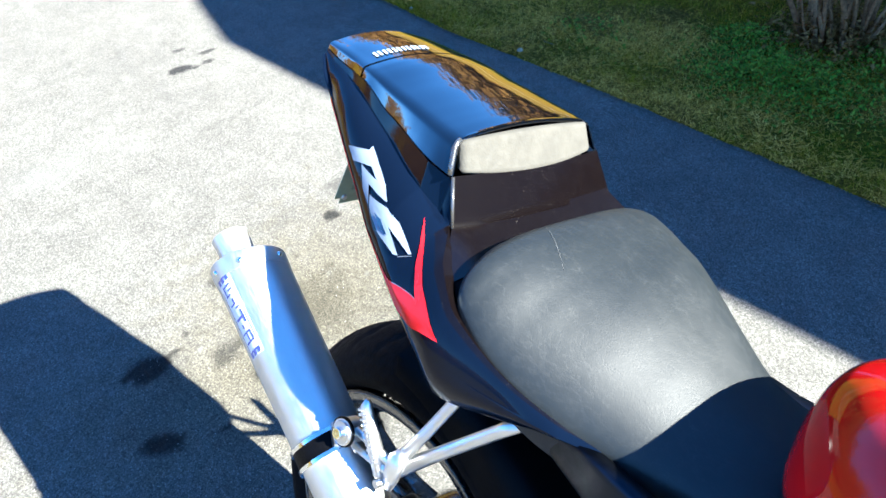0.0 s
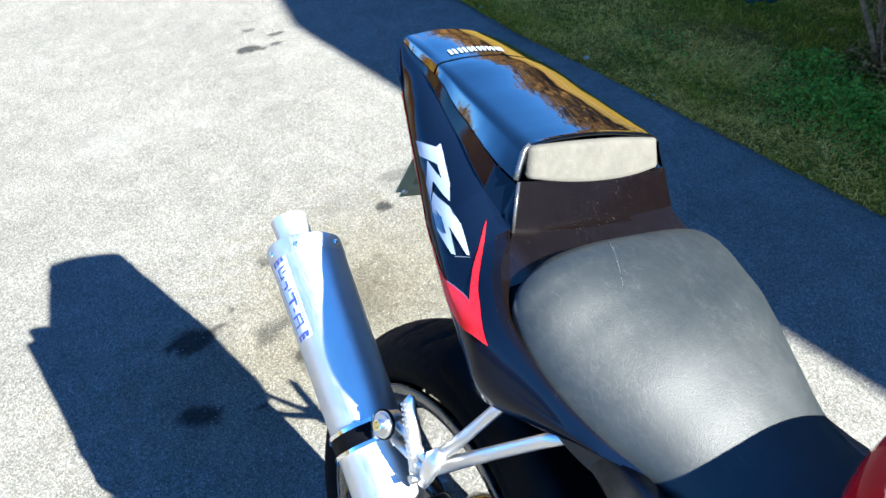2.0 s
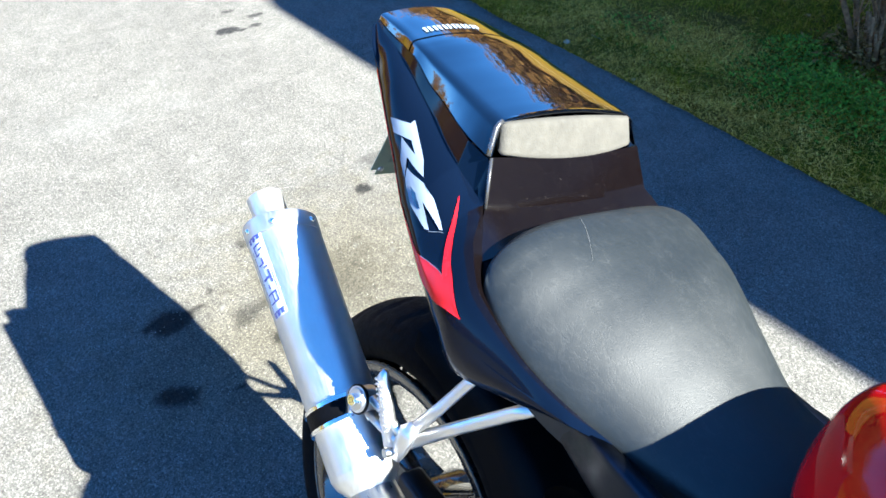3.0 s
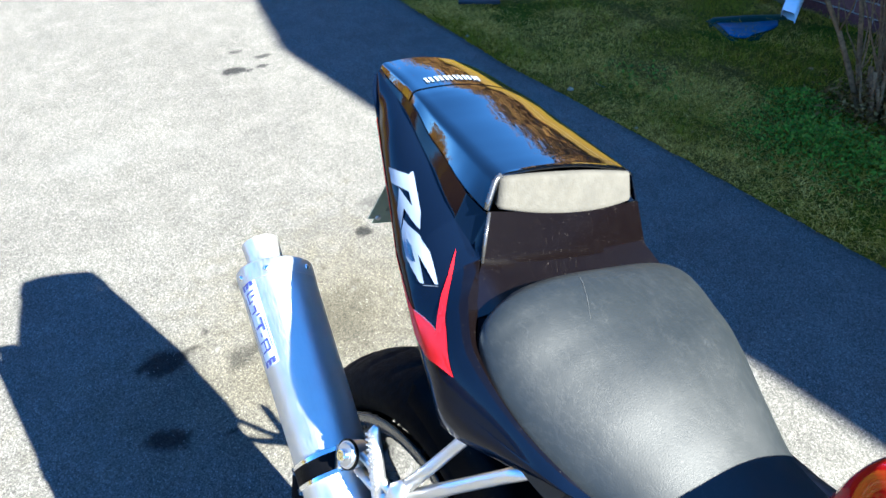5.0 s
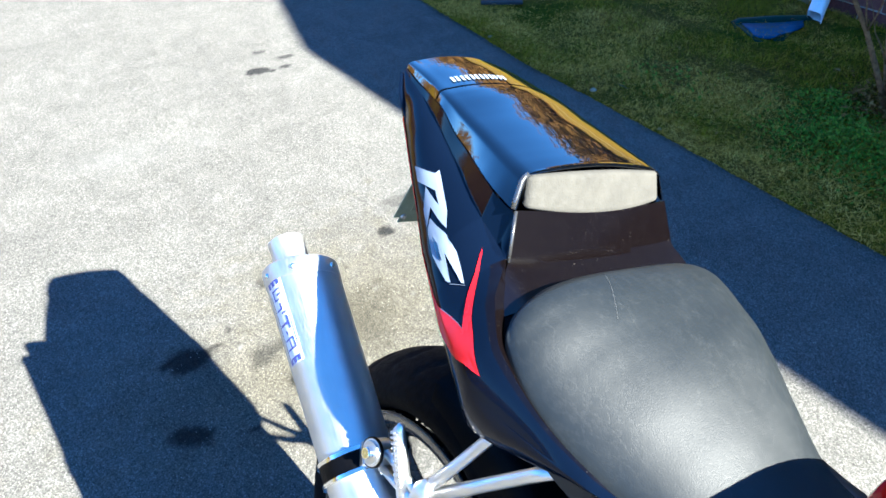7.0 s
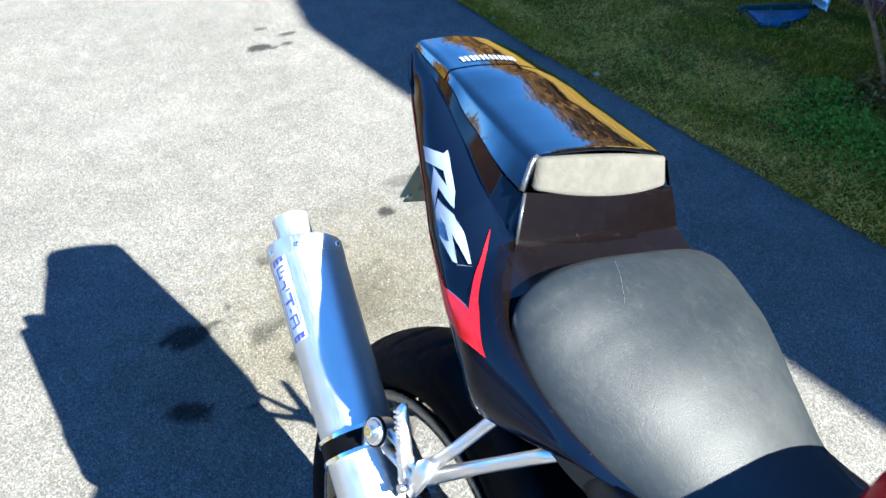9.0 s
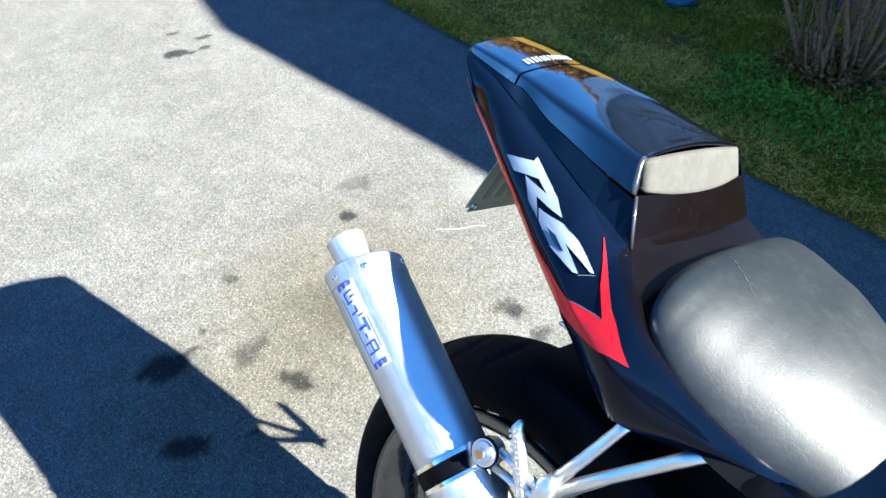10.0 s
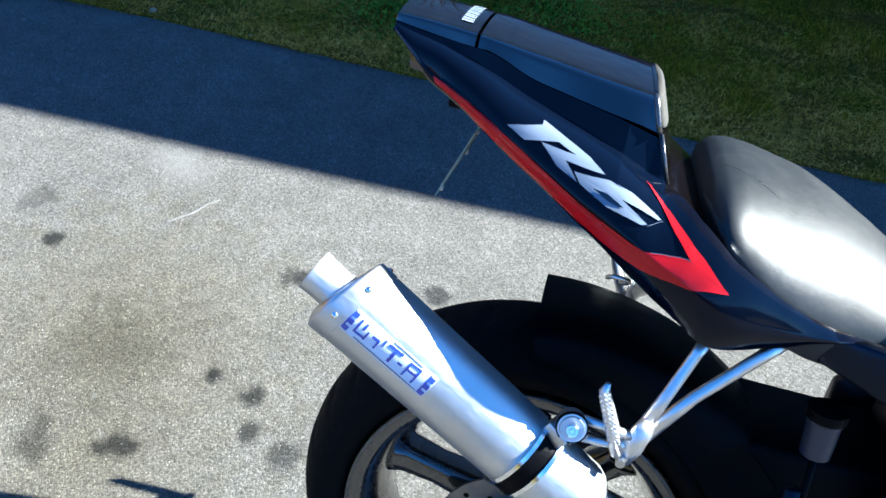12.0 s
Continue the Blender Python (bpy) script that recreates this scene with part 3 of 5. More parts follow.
# Stations of the cowl: y; lower edge and shoulder as x and z.
COWL = [
    (0.284, -0.0845, 0.958, -0.0830, 0.9655),
    (0.250, -0.0890, 0.954, -0.0865, 0.9650),
    (0.210, -0.0930, 0.950, -0.0905, 0.9630),
    (0.185, -0.0985, 0.949, -0.0950, 0.9615),
    (0.165, -0.1020, 0.9475, -0.0975, 0.9600),
    (0.120, -0.1065, 0.932, -0.1020, 0.9545),
    (0.087, -0.1110, 0.9255, -0.1050, 0.9510),
    (0.050, -0.1190, 0.920, -0.1085, 0.9470),
    (0.020, -0.1260, 0.9155, -0.1115, 0.9440),
    (0.000, -0.1285, 0.912, -0.1130, 0.9420),
    (-0.020, -0.1250, 0.906, -0.1135, 0.9395),
    (-0.032, -0.1205, 0.902, -0.1115, 0.9375),
]


def cowl_row(y):
    ys = [s[0] for s in COWL]
    i = next((k for k in range(len(ys) - 1) if ys[k + 1] <= y), len(ys) - 2)
    _, cx, cz, tx, tz = spline(COWL, i + (ys[i] - y) / (ys[i] - ys[i + 1]))
    crown = 0.0095 - 0.0025 * max(0.0, min(1.0, (0.16 - y) / 0.17))
    half = [(cx + (tx - cx) * f, cz + (tz - cz) * f) for f in (0.0, 0.17, 0.34, 0.51, 0.66, 0.78)]
    ax, az, bx, bz = *half[-1], tx + 0.014, tz + 0.0035
    for f in (0.14, 0.29, 0.43, 0.57, 0.71, 0.86, 1.0):
        half.append((ax * (1 - f) ** 2 + 2 * tx * f * (1 - f) + bx * f * f, az * (1 - f) ** 2 + 2 * (tz + 0.001) * f * (1 - f) + bz * f * f))
    half += [(bx * (1 - f), bz + crown * (1 - (1 - f) ** 2)) for f in (0.08, 0.16, 0.24, 0.32, 0.40, 0.48, 0.56, 0.64, 0.72, 0.80, 0.88, 0.96)]
    row = half + [(0.0, bz + crown)] + [(-x, z) for x, z in reversed(half)]
    slim = 1 - 0.045 * max(0.0, min(1.0, (0.20 - y) / 0.2))
    return [(x * (slim if x > 0 else 1.0), y, z) for x, z in row]


def rear_cover():
    rows = [cowl_row(0.1875 + (0.282 - 0.1875) * k / 14) for k in range(15)]
    rows += [[(x * s, y, 0.945 + (z - 0.945) * h) for x, _, z in rows[14]] for s, y, h in ((0.994, 0.2830, 0.93), (0.985, 0.2822, 0.5), (0.97, 0.2780, 0.1), (0.93, 0.2560, -0.9), (0.86, 0.2450, -1.4))]
    cover = sharp(part("rear_cover", thick(grid(rows), 0.003, Vector((0, 0, 1))), black_paint, bike, "glossy black tail cover"), 30)
    for k in range(12):
        x, lean = -0.0665 + 0.0150 * (k // 2) + 0.0070 * (k % 2), 0.0012
        bm = bmesh.new()
        quad = []
        for px, py in ((x - lean, 0.1985), (x - lean + 0.0046, 0.1985), (x + lean + 0.0046, 0.2125), (x + lean, 0.2125)):
            row = cowl_row(py)
            z = np.interp(px, [p[0] for p in row], [p[2] for p in row])
            quad.append(bm.verts.new((px, py, z + 0.0012)))
        bm.faces.new(quad)
        part("badge_bar", bm, white_film, cover, "white badge bar")
    lens = box(-0.062, 0.062, 0.225, 0.268, 0.900, 0.934, 0.008)
    sharp(part("tail_lamp", lens, lens_red, bike, "dark red tail lamp"))


rear_cover()


def seat_cowl():
    rows = [[(x, y - (0.9375 - z) * 0.35 * max(0.0, min(1.0, (0.04 - y) / 0.05)), z) for x, y, z in cowl_row(0.1835 - 0.1995 * k / 40)] for k in range(41)]
    rows += [[(x * s, y + d, 0.924 + (z - 0.924) * s) for x, y, z in rows[40]] for s, d in ((0.994, -0.0025), (0.980, -0.0045), (0.962, -0.0040), (0.950, 0.0))]
    cowl = sharp(part("seat_cowl", thick(grid(rows), 0.003, Vector((0, 0, 1))), black_paint, bike, "glossy black single-seat cowl"), 38)
    # added bead on the right-hand rim, widens the sun's glint into a line
    for s in (-1,):
        rim = [cowl_row(-0.016)[k if s < 0 else 50 - k] for k in (0, 2, 4, 6, 8, 10)]
        bead = tube([(s * abs(x) * 0.994, -0.0175 - (0.9375 - z) * 0.35, z) for x, _, z in rim], 0.0032, 8)
        part("rim_edge", bead, edge_glint, cowl, "glossy bead for the rim's sun glint")
    # padded backrest
    cols, ups = 29, 13
    rows = []
    for j in range(ups):
        f = j / (ups - 1)
        row = []
        for i in range(cols):
            s = -1 + 2 * i / (cols - 1)
            low, high = 0.9010 + 0.0080 * s * s, 0.9475 - 0.0055 * s * s
            z = low + (high - low) * f
            e = min(1.0, (1 - abs(s)) / 0.035 + 0.1, f / 0.10 + 0.1, (1 - f) / 0.10 + 0.1)
            puff = 0.006 * math.sqrt(max(0.0, 1 - (1 - e) ** 2))
            half = 0.1105 - 0.004 * f - 0.0025 * (max(0.0, abs(f - 0.5) - 0.44) / 0.06) ** 2
            row.append((s * half * (0.945 if s > 0 else 1.02), -0.0165 - (0.940 - z) * 0.40 - puff - 0.006 * (1 - s * s), z))
        rows.append(row)
    part("backrest_pad", thick(grid(rows), 0.012), foam, cowl, "pale grey foam backrest pad")
    return cowl


seat_cowl()


def seat_base():
    """The dusty face under the backrest and the shelf that carries the seat."""
    rows = []
    for f in [k / 8 for k in range(9)]:
        w, y, z = 0.1225 + 0.0085 * f, -0.031 - 0.020 * f, 0.9065 - 0.052 * f
        rows.append([(s * w * (0.985 + 0.08 * f if s > 0 else 1.0), y - 0.010 * (1 - s * s), z) for s in [-1 + k / 8 for k in range(17)]])
    for f in [k / 6 for k in range(1, 7)]:
        w, y, z = 0.1310 + 0.048 * f, -0.051 - 0.050 * f, 0.8545 - 0.022 * f
        rows.append([(s * w * (1.065 - 0.18 * f if s > 0 else 1.0), y - 0.010 * (1 - s * s) * (1 - f), z - 0.012 * f * abs(s) ** 3) for s in [-1 + k / 8 for k in range(17)]])
    base = part("seat_base", thick(grid(rows), 0.003), sunlit_dusty_black, bike, "dusty black plastic panel")
    sharp(base, 40)
    # added bead, carries the same glint down the edge of the face
    for s in (-1,):
        edge = tube([(s * (0.1225 + 0.0085 * f), -0.0312 - 0.020 * f, 0.9060 - 0.051 * f) for f in (0, 0.5, 1)], 0.0022, 8)
        part("edge_trim", edge, edge_glint, base, "glossy bead for the edge's sun glint")
    rows = []
    for k in range(25):
        y = -0.088 - 0.215 * k / 24
        x, _, z = side_at(y, 0.0)
        rows.append([(s * (abs(x) - 0.002) * (0.85 if s > 0 else 1.0), y, z - 0.005 - 0.012 * (1 - s * s)) for s in [-1 + j / 5 for j in range(11)]])
    deck = thick(grid(rows), 0.004)
    box(-0.095, 0.095, -0.50, -0.115, 0.690, 0.740, 0.02, deck)
    part("seat_tray", deck, dark_plastic, bike, "black plastic seat tray")
    under = []
    for y, w, low, high in ((0.225, 0.055, 0.895, 0.935), (0.10, 0.10, 0.83, 0.89), (-0.02, 0.15, 0.765, 0.83), (-0.10, 0.165, 0.715, 0.78), (-0.25, 0.13, 0.700, 0.75)):
        under.append([(-w, y, high), (-w, y, low + 0.008), (-w + 0.02, y, low), (w - 0.02, y, low), (w, y, low + 0.008), (w, y, high)])
    bm = caps(grid(under, True), 5, 6)
    part("undertray", bm, dark_plastic, bike, "black plastic undertray")


seat_base()

# Stations of the seat: y, half width, crown height, rim height, fullness of its arch.
SEAT = [
    (-0.096, 0.092, 0.850, 0.842, 3.0),
    (-0.103, 0.136, 0.864, 0.838, 3.0),
    (-0.118, 0.174, 0.873, 0.823, 3.0),
    (-0.145, 0.185, 0.874, 0.800, 2.8),
    (-0.190, 0.180, 0.865, 0.772, 2.5),
    (-0.245, 0.163, 0.850, 0.747, 2.3),
    (-0.305, 0.138, 0.823, 0.733, 2.1),
    (-0.365, 0.116, 0.793, 0.727, 2.1),
    (-0.425, 0.100, 0.778, 0.727, 2.1),
    (-0.480, 0.090, 0.775, 0.727, 2.1),
]


def seat_section(y):
    ys = [s[0] for s in SEAT]
    i = next((k for k in range(len(ys) - 1) if ys[k + 1] <= y), len(ys) - 2)
    return spline(SEAT, i + (ys[i] - y) / (ys[i] - ys[i + 1]))


def seat_dish(x, y, w):
    """The crown leans to one side, a shape set to shift the seat's highlight."""
    return 0.12 * x * (1 - min(1.0, abs(x) / w) ** 2) * min(1.0, max(0.0, (-0.10 - y) / 0.12))


def seat_height(x, y):
    _, w, high, low, full = seat_section(y)
    w, low = w - 0.002, low + 0.004
    full += 0.3 + (1.0 if x > 0 else -0.2) * min(1.0, max(0.0, (-0.12 - y) / 0.10))
    return low + (high - low) * (1 - min(1.0, abs(x) / w) ** full) ** 0.62 + seat_dish(x, y, w)


def seat():
    rows = []
    for k in range(61):
        y, w, high, low, full = spline(SEAT, (len(SEAT) - 1) * k / 60)
        w, low = w - 0.002, low + 0.004
        slim = 0.885 - 0.18 * min(1.0, max(0.0, (-0.14 - y) / 0.22)) + 0.5 * min(1.0, max(0.0, (-0.35 - y) / 0.13)) ** 1.5
        row = [(w * math.sin(math.pi * (j / 40 - 0.5)), y) for j in range(41)]
        row = [(x, y, seat_height(x, y)) for x, y in row]
        row = [(x * (slim if x > 0 else 1.0), y, z) for x, y, z in row]
        rim = [(0.0004, 0.006), (0.0, 0.016), (-0.003, 0.030), (-0.008, 0.045)]
        rows.append([(-w - s, y, low - d) for s, d in reversed(rim)] + row + [(w * slim + s, y, low - d) for s, d in rim])
    bm = grid(rows)
    bm.verts.ensure_lookup_table()
    bm.faces.new([bm.verts[i] for i in range(len(rows[0]))])
    return part("seat", bm, vinyl, bike, "worn grey-black vinyl rider seat")


cushion = seat()


def scuff(x0, y0, x1, y1, bend, wide):
    pts = []
    for k in range(13):
        f = k / 12
        x, y = x0 + (x1 - x0) * f + bend * math.sin(f * math.pi), y0 + (y1 - y0) * f
        pts.append((x, y, seat_height(x, y) + 0.0002))
    part("scratch", tube(pts, [0.0001 + wide * math.sin(math.pi * (k + 0.6) / 13.2) for k in range(13)], 6), pale_scuff, cushion, "pale scratch in the vinyl")


pale_scuff = grained("scuffed_vinyl", (0.055, 0.058, 0.058), 0.7, 300.0, 0.0005, 0.2)
scuff(-0.052, -0.112, -0.086, -0.176, 0.0006, 0.00022)

# Stations of the tank: y, half width, bottom, top.
TANK = [
    (-0.428, 0.030, 0.790, 0.845),
    (-0.434, 0.060, 0.775, 0.870),
    (-0.452, 0.100, 0.758, 0.885),
    (-0.487, 0.138, 0.750, 0.906),
    (-0.552, 0.170, 0.748, 0.940),
    (-0.650, 0.202, 0.770, 0.985),
    (-0.800, 0.198, 0.825, 1.002),
    (-0.900, 0.155, 0.870, 0.985),
    (-0.940, 0.090, 0.890, 0.940),
]


def tank():
    rows, n = [], 48
    for k in range(49):
        y, w, low, high = spline(TANK, (len(TANK) - 1) * k / 48)
        mid, row = low + (high - low) * 0.42, []
        for j in range(n):
            a = 2 * math.pi * j / n
            c, s = math.cos(a), math.sin(a)
            reach = (high - mid) if s > 0 else (mid - low)
            row.append((w * math.copysign(abs(c) ** 0.85, c), y, mid + reach * math.copysign(abs(s) ** 0.9, s)))
        rows.append(row)
    body = part("fuel_tank", caps(grid(rows, True), 49, n), red_paint, bike, "glossy red fuel tank")
    cap = lathe([(0.0, 0.0), (0.012, 0.0), (0.012, 0.034), (0.006, 0.042), (-0.012, 0.044), (-0.012, 0.0)], (0, -0.70, 0.989), (0, 0.1, 1), 32)
    sharp(part("filler_cap", weld(cap), satin, body, "round steel filler cap"))
    pts = [(-0.138, -0.545, 0.908), (-0.154, -0.565, 0.888), (-0.172, -0.60, 0.868)]
    part("tank_trim", tube(pts, [0.004, 0.008, 0.005], 8, 0.4, None, (1, 0, 0)), dark_plastic, body, "narrow black trim")


tank()

# ---- exhaust ----
CAN_LOW, CAN_TOP, CAN_R = Vector((-0.2048, -0.042, 0.4810)), Vector((-0.1993, 0.2635, 0.6618)), 0.0478
CAN_WAY = (CAN_TOP - CAN_LOW).normalized()
CAN_OUT = (Vector((-1, 0, 0)) - CAN_WAY * -CAN_WAY.x).normalized()
CAN_UP = CAN_OUT.cross(CAN_WAY)
CAN_UP = CAN_UP if CAN_UP.z > 0 else -CAN_UP


def on_can(along, angle, lift=0.0):
    """A place on the silencer: metres from its top end, degrees from its outer side towards its upper side."""
    a = radians(angle)
    return CAN_TOP - CAN_WAY * along + (CAN_OUT * math.cos(a) + CAN_UP * math.sin(a) * 1.10) * (CAN_R * (1.045 - 0.30 * along) + lift)


def oblique(angle):
    """How much further the can reaches at this side: its end is cut at a slant."""
    return 0.004 + 0.009 * math.cos(radians(angle + 40))


def exhaust():
    pipe = tube([(-0.12, -0.62, 0.33), (-0.16, -0.45, 0.36), (-0.20, -0.26, 0.42), CAN_LOW - CAN_WAY * 0.02], [0.027, 0.027, 0.028, 0.030], 20)
    part("exhaust_pipe", pipe, satin, bike, "brushed steel exhaust pipe")
    n, rows = 56, []
    length = (CAN_TOP - CAN_LOW).length
    for along, grow, cut in ((length + 0.03, -0.018, 0), (length + 0.012, -0.004, 0), (length, 0.0, 0), (length - 0.002, 0.0, 0), (length * 0.5, 0.0, 0), (0.03, 0.0, 1), (0.0, 0.0, 1), (-0.0015, -0.001, 1), (-0.0015, -0.006, 1)):
        rows.append([on_can(along - cut * oblique(360 * k / n), 360 * k / n, grow) for k in range(n)])
    can = sharp(part("silencer_can", caps(grid(rows, True), len(rows), n), brushed, bike, "brushed aluminium silencer can"), 30)
    rows = [[on_can(-0.0016 - oblique(360 * k / n), 360 * k / n, g) for k in range(n)] for g in (-0.004,)]
    rows += [[on_can(a - oblique(360 * k / n), 360 * k / n, g) + CAN_OUT * s for k in range(n)] for a, g, s in ((-0.0035, -0.006, 0.001), (-0.006, -0.014, 0.005), (-0.0065, -0.020, 0.008))]
    sharp(part("end_cap", caps(grid(rows, True), 4, n), satin, can, "steel end cap"))
    centre = CAN_TOP + CAN_OUT * 0.009 + CAN_UP * 0.002 + CAN_WAY * 0.004
    tip = lathe([(0.0, 0.0250), (0.006, 0.0262), (0.009, 0.0246), (0.034, 0.0250), (0.042, 0.0258), (0.0455, 0.0262), (0.0460, 0.0250), (0.034, 0.0230), (-0.02, 0.0226), (-0.02, 0.0)], centre, CAN_WAY, 40)
    sharp(part("tail_pipe", weld(tip), brushed, can, "short brushed tail pipe"), 40)
    for angle, along in ((2, 0.012), (52, 0.014), (118, 0.012), (180, 0.012)):
        at = on_can(along - oblique(angle), angle, 0.0009)
        out = (at - on_can(along - oblique(angle), angle, -0.02)).normalized()
        rivet = lathe([(0.0, 0.0), (0.0028, 0.0), (0.0022, 0.0030), (0.0, 0.0042)], at, out, 14)
        part("rivet", weld(rivet), polished, can, "round rivet")
    # end strap that wraps the upper rim
    rows = [[on_can(a - oblique(360 * k / n), 360 * k / n, g) for k in range(n)] for a, g in ((0.024, 0.0004), (0.0235, 0.0009), (0.001, 0.0009), (0.0, 0.0004))]
    sharp(part("end_band", grid(rows, True), brushed, can, "thin riveted end band"), 30)
    # label film with bars in place of its marks
    def patch(name, a0, a1, d0, d1, lift, mat, slant=0.0):
        bm = grid([[on_can(a, d + slant * (a - a0), lift) for d in [d0 + (d1 - d0) * j / 8 for j in range(9)]] for a in [a0 + (a1 - a0) * i / 6 for i in range(7)]])
        return part(name, bm, mat, can, "")
    tagged(patch("label", 0.0135, 0.134, -6, 28, 0.0004, label_base), "pale rectangular label with blue bars")
    for a0, a1, d0, d1 in ((0.0141, 0.0163, -4, 25), (0.0163, 0.0221, -4, 3), (0.0163, 0.0221, 6.4, 13.4), (0.0163, 0.0221, 16.9, 23.8), (0.1248, 0.1270, -4, 25), (0.1270, 0.1328, -4, 3), (0.1270, 0.1328, 6.4, 13.4), (0.1270, 0.1328, 16.9, 23.8), (0.0270, 0.0295, 2, 21), (0.0270, 0.0430, 2, 5), (0.0406, 0.0430, 2, 14), (0.0344, 0.0369, 11, 21), (0.0479, 0.0578, 11, 15), (0.0553, 0.0578, 2, 12), (0.0615, 0.0639, 11, 21), (0.0676, 0.0873, 17, 21), (0.0762, 0.0799, 1, 17), (0.0873, 0.0935, 8, 11), (0.0984, 0.1144, 18, 21), (0.0984, 0.1008, 0, 21), (0.0984, 0.1144, 9, 12), (0.1119, 0.1144, 0, 21)):
        patch("label_bar", a0, a1, d0, d1, 0.0008, label_ink, 60.0 if a0 > 0.024 and a1 < 0.122 else 0.0)
    patch("label_bar", 0.032, 0.124, -4, -2.5, 0.0008, outline_film)
    patch("label_bar", 0.070, 0.112, 24.5, 26, 0.0008, outline_film)
    # clamp: rubber lined band, two rims and a bolt boss
    mid = 0.279
    for d0, d1, lift, name, mat, text in ((-0.0115, 0.0115, 0.0022, "clamp_band", dark_plastic, "dark rubber-lined clamp band"), (-0.0155, -0.0105, 0.0044, "clamp_rim", polished, "polished clamp rim"), (0.0105, 0.0155, 0.0044, "clamp_rim", polished, "polished clamp rim")):
        rows = [[on_can(mid + a, 360 * k / n, g) for k in range(n)] for a, g in ((d0, 0.0), (d0, lift), (d1, lift), (d1, 0.0))]
        sharp(part(name, grid(rows, True), mat, can, text), 40)
    foot = on_can(mid, 78, -0.002)
    out = (on_can(mid, 78, 0.02) - foot).normalized()
    boss = box(-0.011, 0.011, -0.015, 0.015, -0.004, 0.018, 0.003)
    boss.transform(Matrix.Translation(foot) @ out.to_track_quat("Z", "Y").to_matrix().to_4x4())
    sharp(part("clamp_lug", boss, satin, can, "steel clamp lug"))
    return can


can = exhaust()

# ---- footrest brackets ----
def footrest_bracket(flip):
    def m(p):
        q = Vector((p[0] + 0.008, p[1] + 0.006, p[2] - 0.010))
        return Vector((-q.x, q.y, q.z)) if flip else q

    hub, boss = (-0.209, -0.098, 0.585), (-0.219, -0.024, 0.592)
    casting = tube([m((-0.208, -0.092, 0.553)), m((-0.210, -0.097, 0.575)), m((-0.209, -0.102, 0.600)), m((-0.203, -0.106, 0.612))], [0.008, 0.0125, 0.0125, 0.008], 16, 0.6, None, (1, 0, 0))
    bracket = part("footrest_bracket", casting, cast, bike, "cast aluminium footrest bracket")
    for pts, r in (([(-0.205, -0.100, 0.596), (-0.188, -0.120, 0.645), (-0.172, -0.138, 0.693), (-0.168, -0.144, 0.71)], [0.0085, 0.0074, 0.0072, 0.0078]), ([(-0.206, -0.100, 0.583), (-0.176, -0.150, 0.640), (-0.162, -0.203, 0.700), (-0.155, -0.232, 0.733)], [0.0098, 0.0080, 0.0080, 0.0090])):
        part("strut", tube([m(p) for p in pts], r, 14, 0.75, None, (1, 0, 0)), cast, bracket, "cast aluminium strut")
    if not flip:
        for z in (0.008, -0.016):
            part("hanger_arm", tube([m((-0.2185, -0.036, 0.594 + z)), m((-0.214, -0.065, 0.590 + z * 0.9)), m((-0.209, -0.094, 0.586 + z * 0.5))], [0.0055, 0.005, 0.0065], 12), cast, bracket, "slim hanger arm")
        eye = lathe([(-0.013, 0.006), (-0.013, 0.0165), (0.009, 0.0165), (0.009, 0.006)], m(boss), (1, 0.05, -0.25), 28, True)
        sharp(part("hanger_eye", eye, cast, bracket, "round hanger eye"))
        rub = lathe([(-0.0155, 0.005), (-0.0155, 0.0135), (-0.012, 0.0150), (-0.012, 0.005)], m(boss), (1, 0.05, -0.25), 28, True)
        sharp(part("washer", rub, satin, bracket, "steel washer"))
        ring = lathe([(-0.0125, 0.0140), (-0.0125, 0.0185), (-0.009, 0.0185), (-0.009, 0.0140)], m(boss), (1, 0.05, -0.25), 28, True)
        sharp(part("grommet", ring, dark_plastic, bracket, "black rubber grommet"))
        head = lathe([(-0.0225, 0.0), (-0.0225, 0.0030), (-0.0190, 0.0034), (-0.0225, 0.0038), (-0.0225, 0.0066), (-0.0215, 0.0074), (-0.0150, 0.0074)], m(boss), (1, 0.05, -0.25), 20)
        sharp(part("bolt", weld(head), polished, bracket, "socket bolt"))
    # folded footrest, ribbed on its tread
    low, high = Vector(m((-0.213, -0.083, 0.566))), Vector(m((-0.219, -0.046, 0.650)))
    pts = [low, low.lerp(high, 0.35), low.lerp(high, 0.75), low.lerp(high, 0.95), high + Vector((0, -0.004, 0.006))]
    peg = part("footrest", tube(pts, [0.0085, 0.0095, 0.0080, 0.0070, 0.0035], 14, 0.8), cast, bracket, "ribbed folding footrest")
    across = (high - low).normalized().cross(Vector((1, 0, 0))).normalized()
    for k in range(11):
        for j in (-1, 0, 1):
            c = low.lerp(high, 0.22 + 0.07 * k) + across * (0.0050 * j) + Vector((0.0068 if flip else -0.0068, 0, 0))
            bump = box(c.x - 0.0018, c.x + 0.0018, c.y - 0.0014, c.y + 0.0014, c.z - 0.0016, c.z + 0.0016, 0.0006)
            part("tread_stud", bump, cast, peg, "", False)
    pivot = lathe([(-0.012, 0.0), (-0.012, 0.0055), (0.012, 0.0055), (0.012, 0.0)], m((-0.212, -0.088, 0.560)), (1, 0, 0), 16)
    sharp(part("pivot_pin", weld(pivot), satin, bracket, "steel pivot pin"))


footrest_bracket(False)
footrest_bracket(True)

# ---- rear wheel ----
AXLE = Vector((0, 0.010, 0.272))


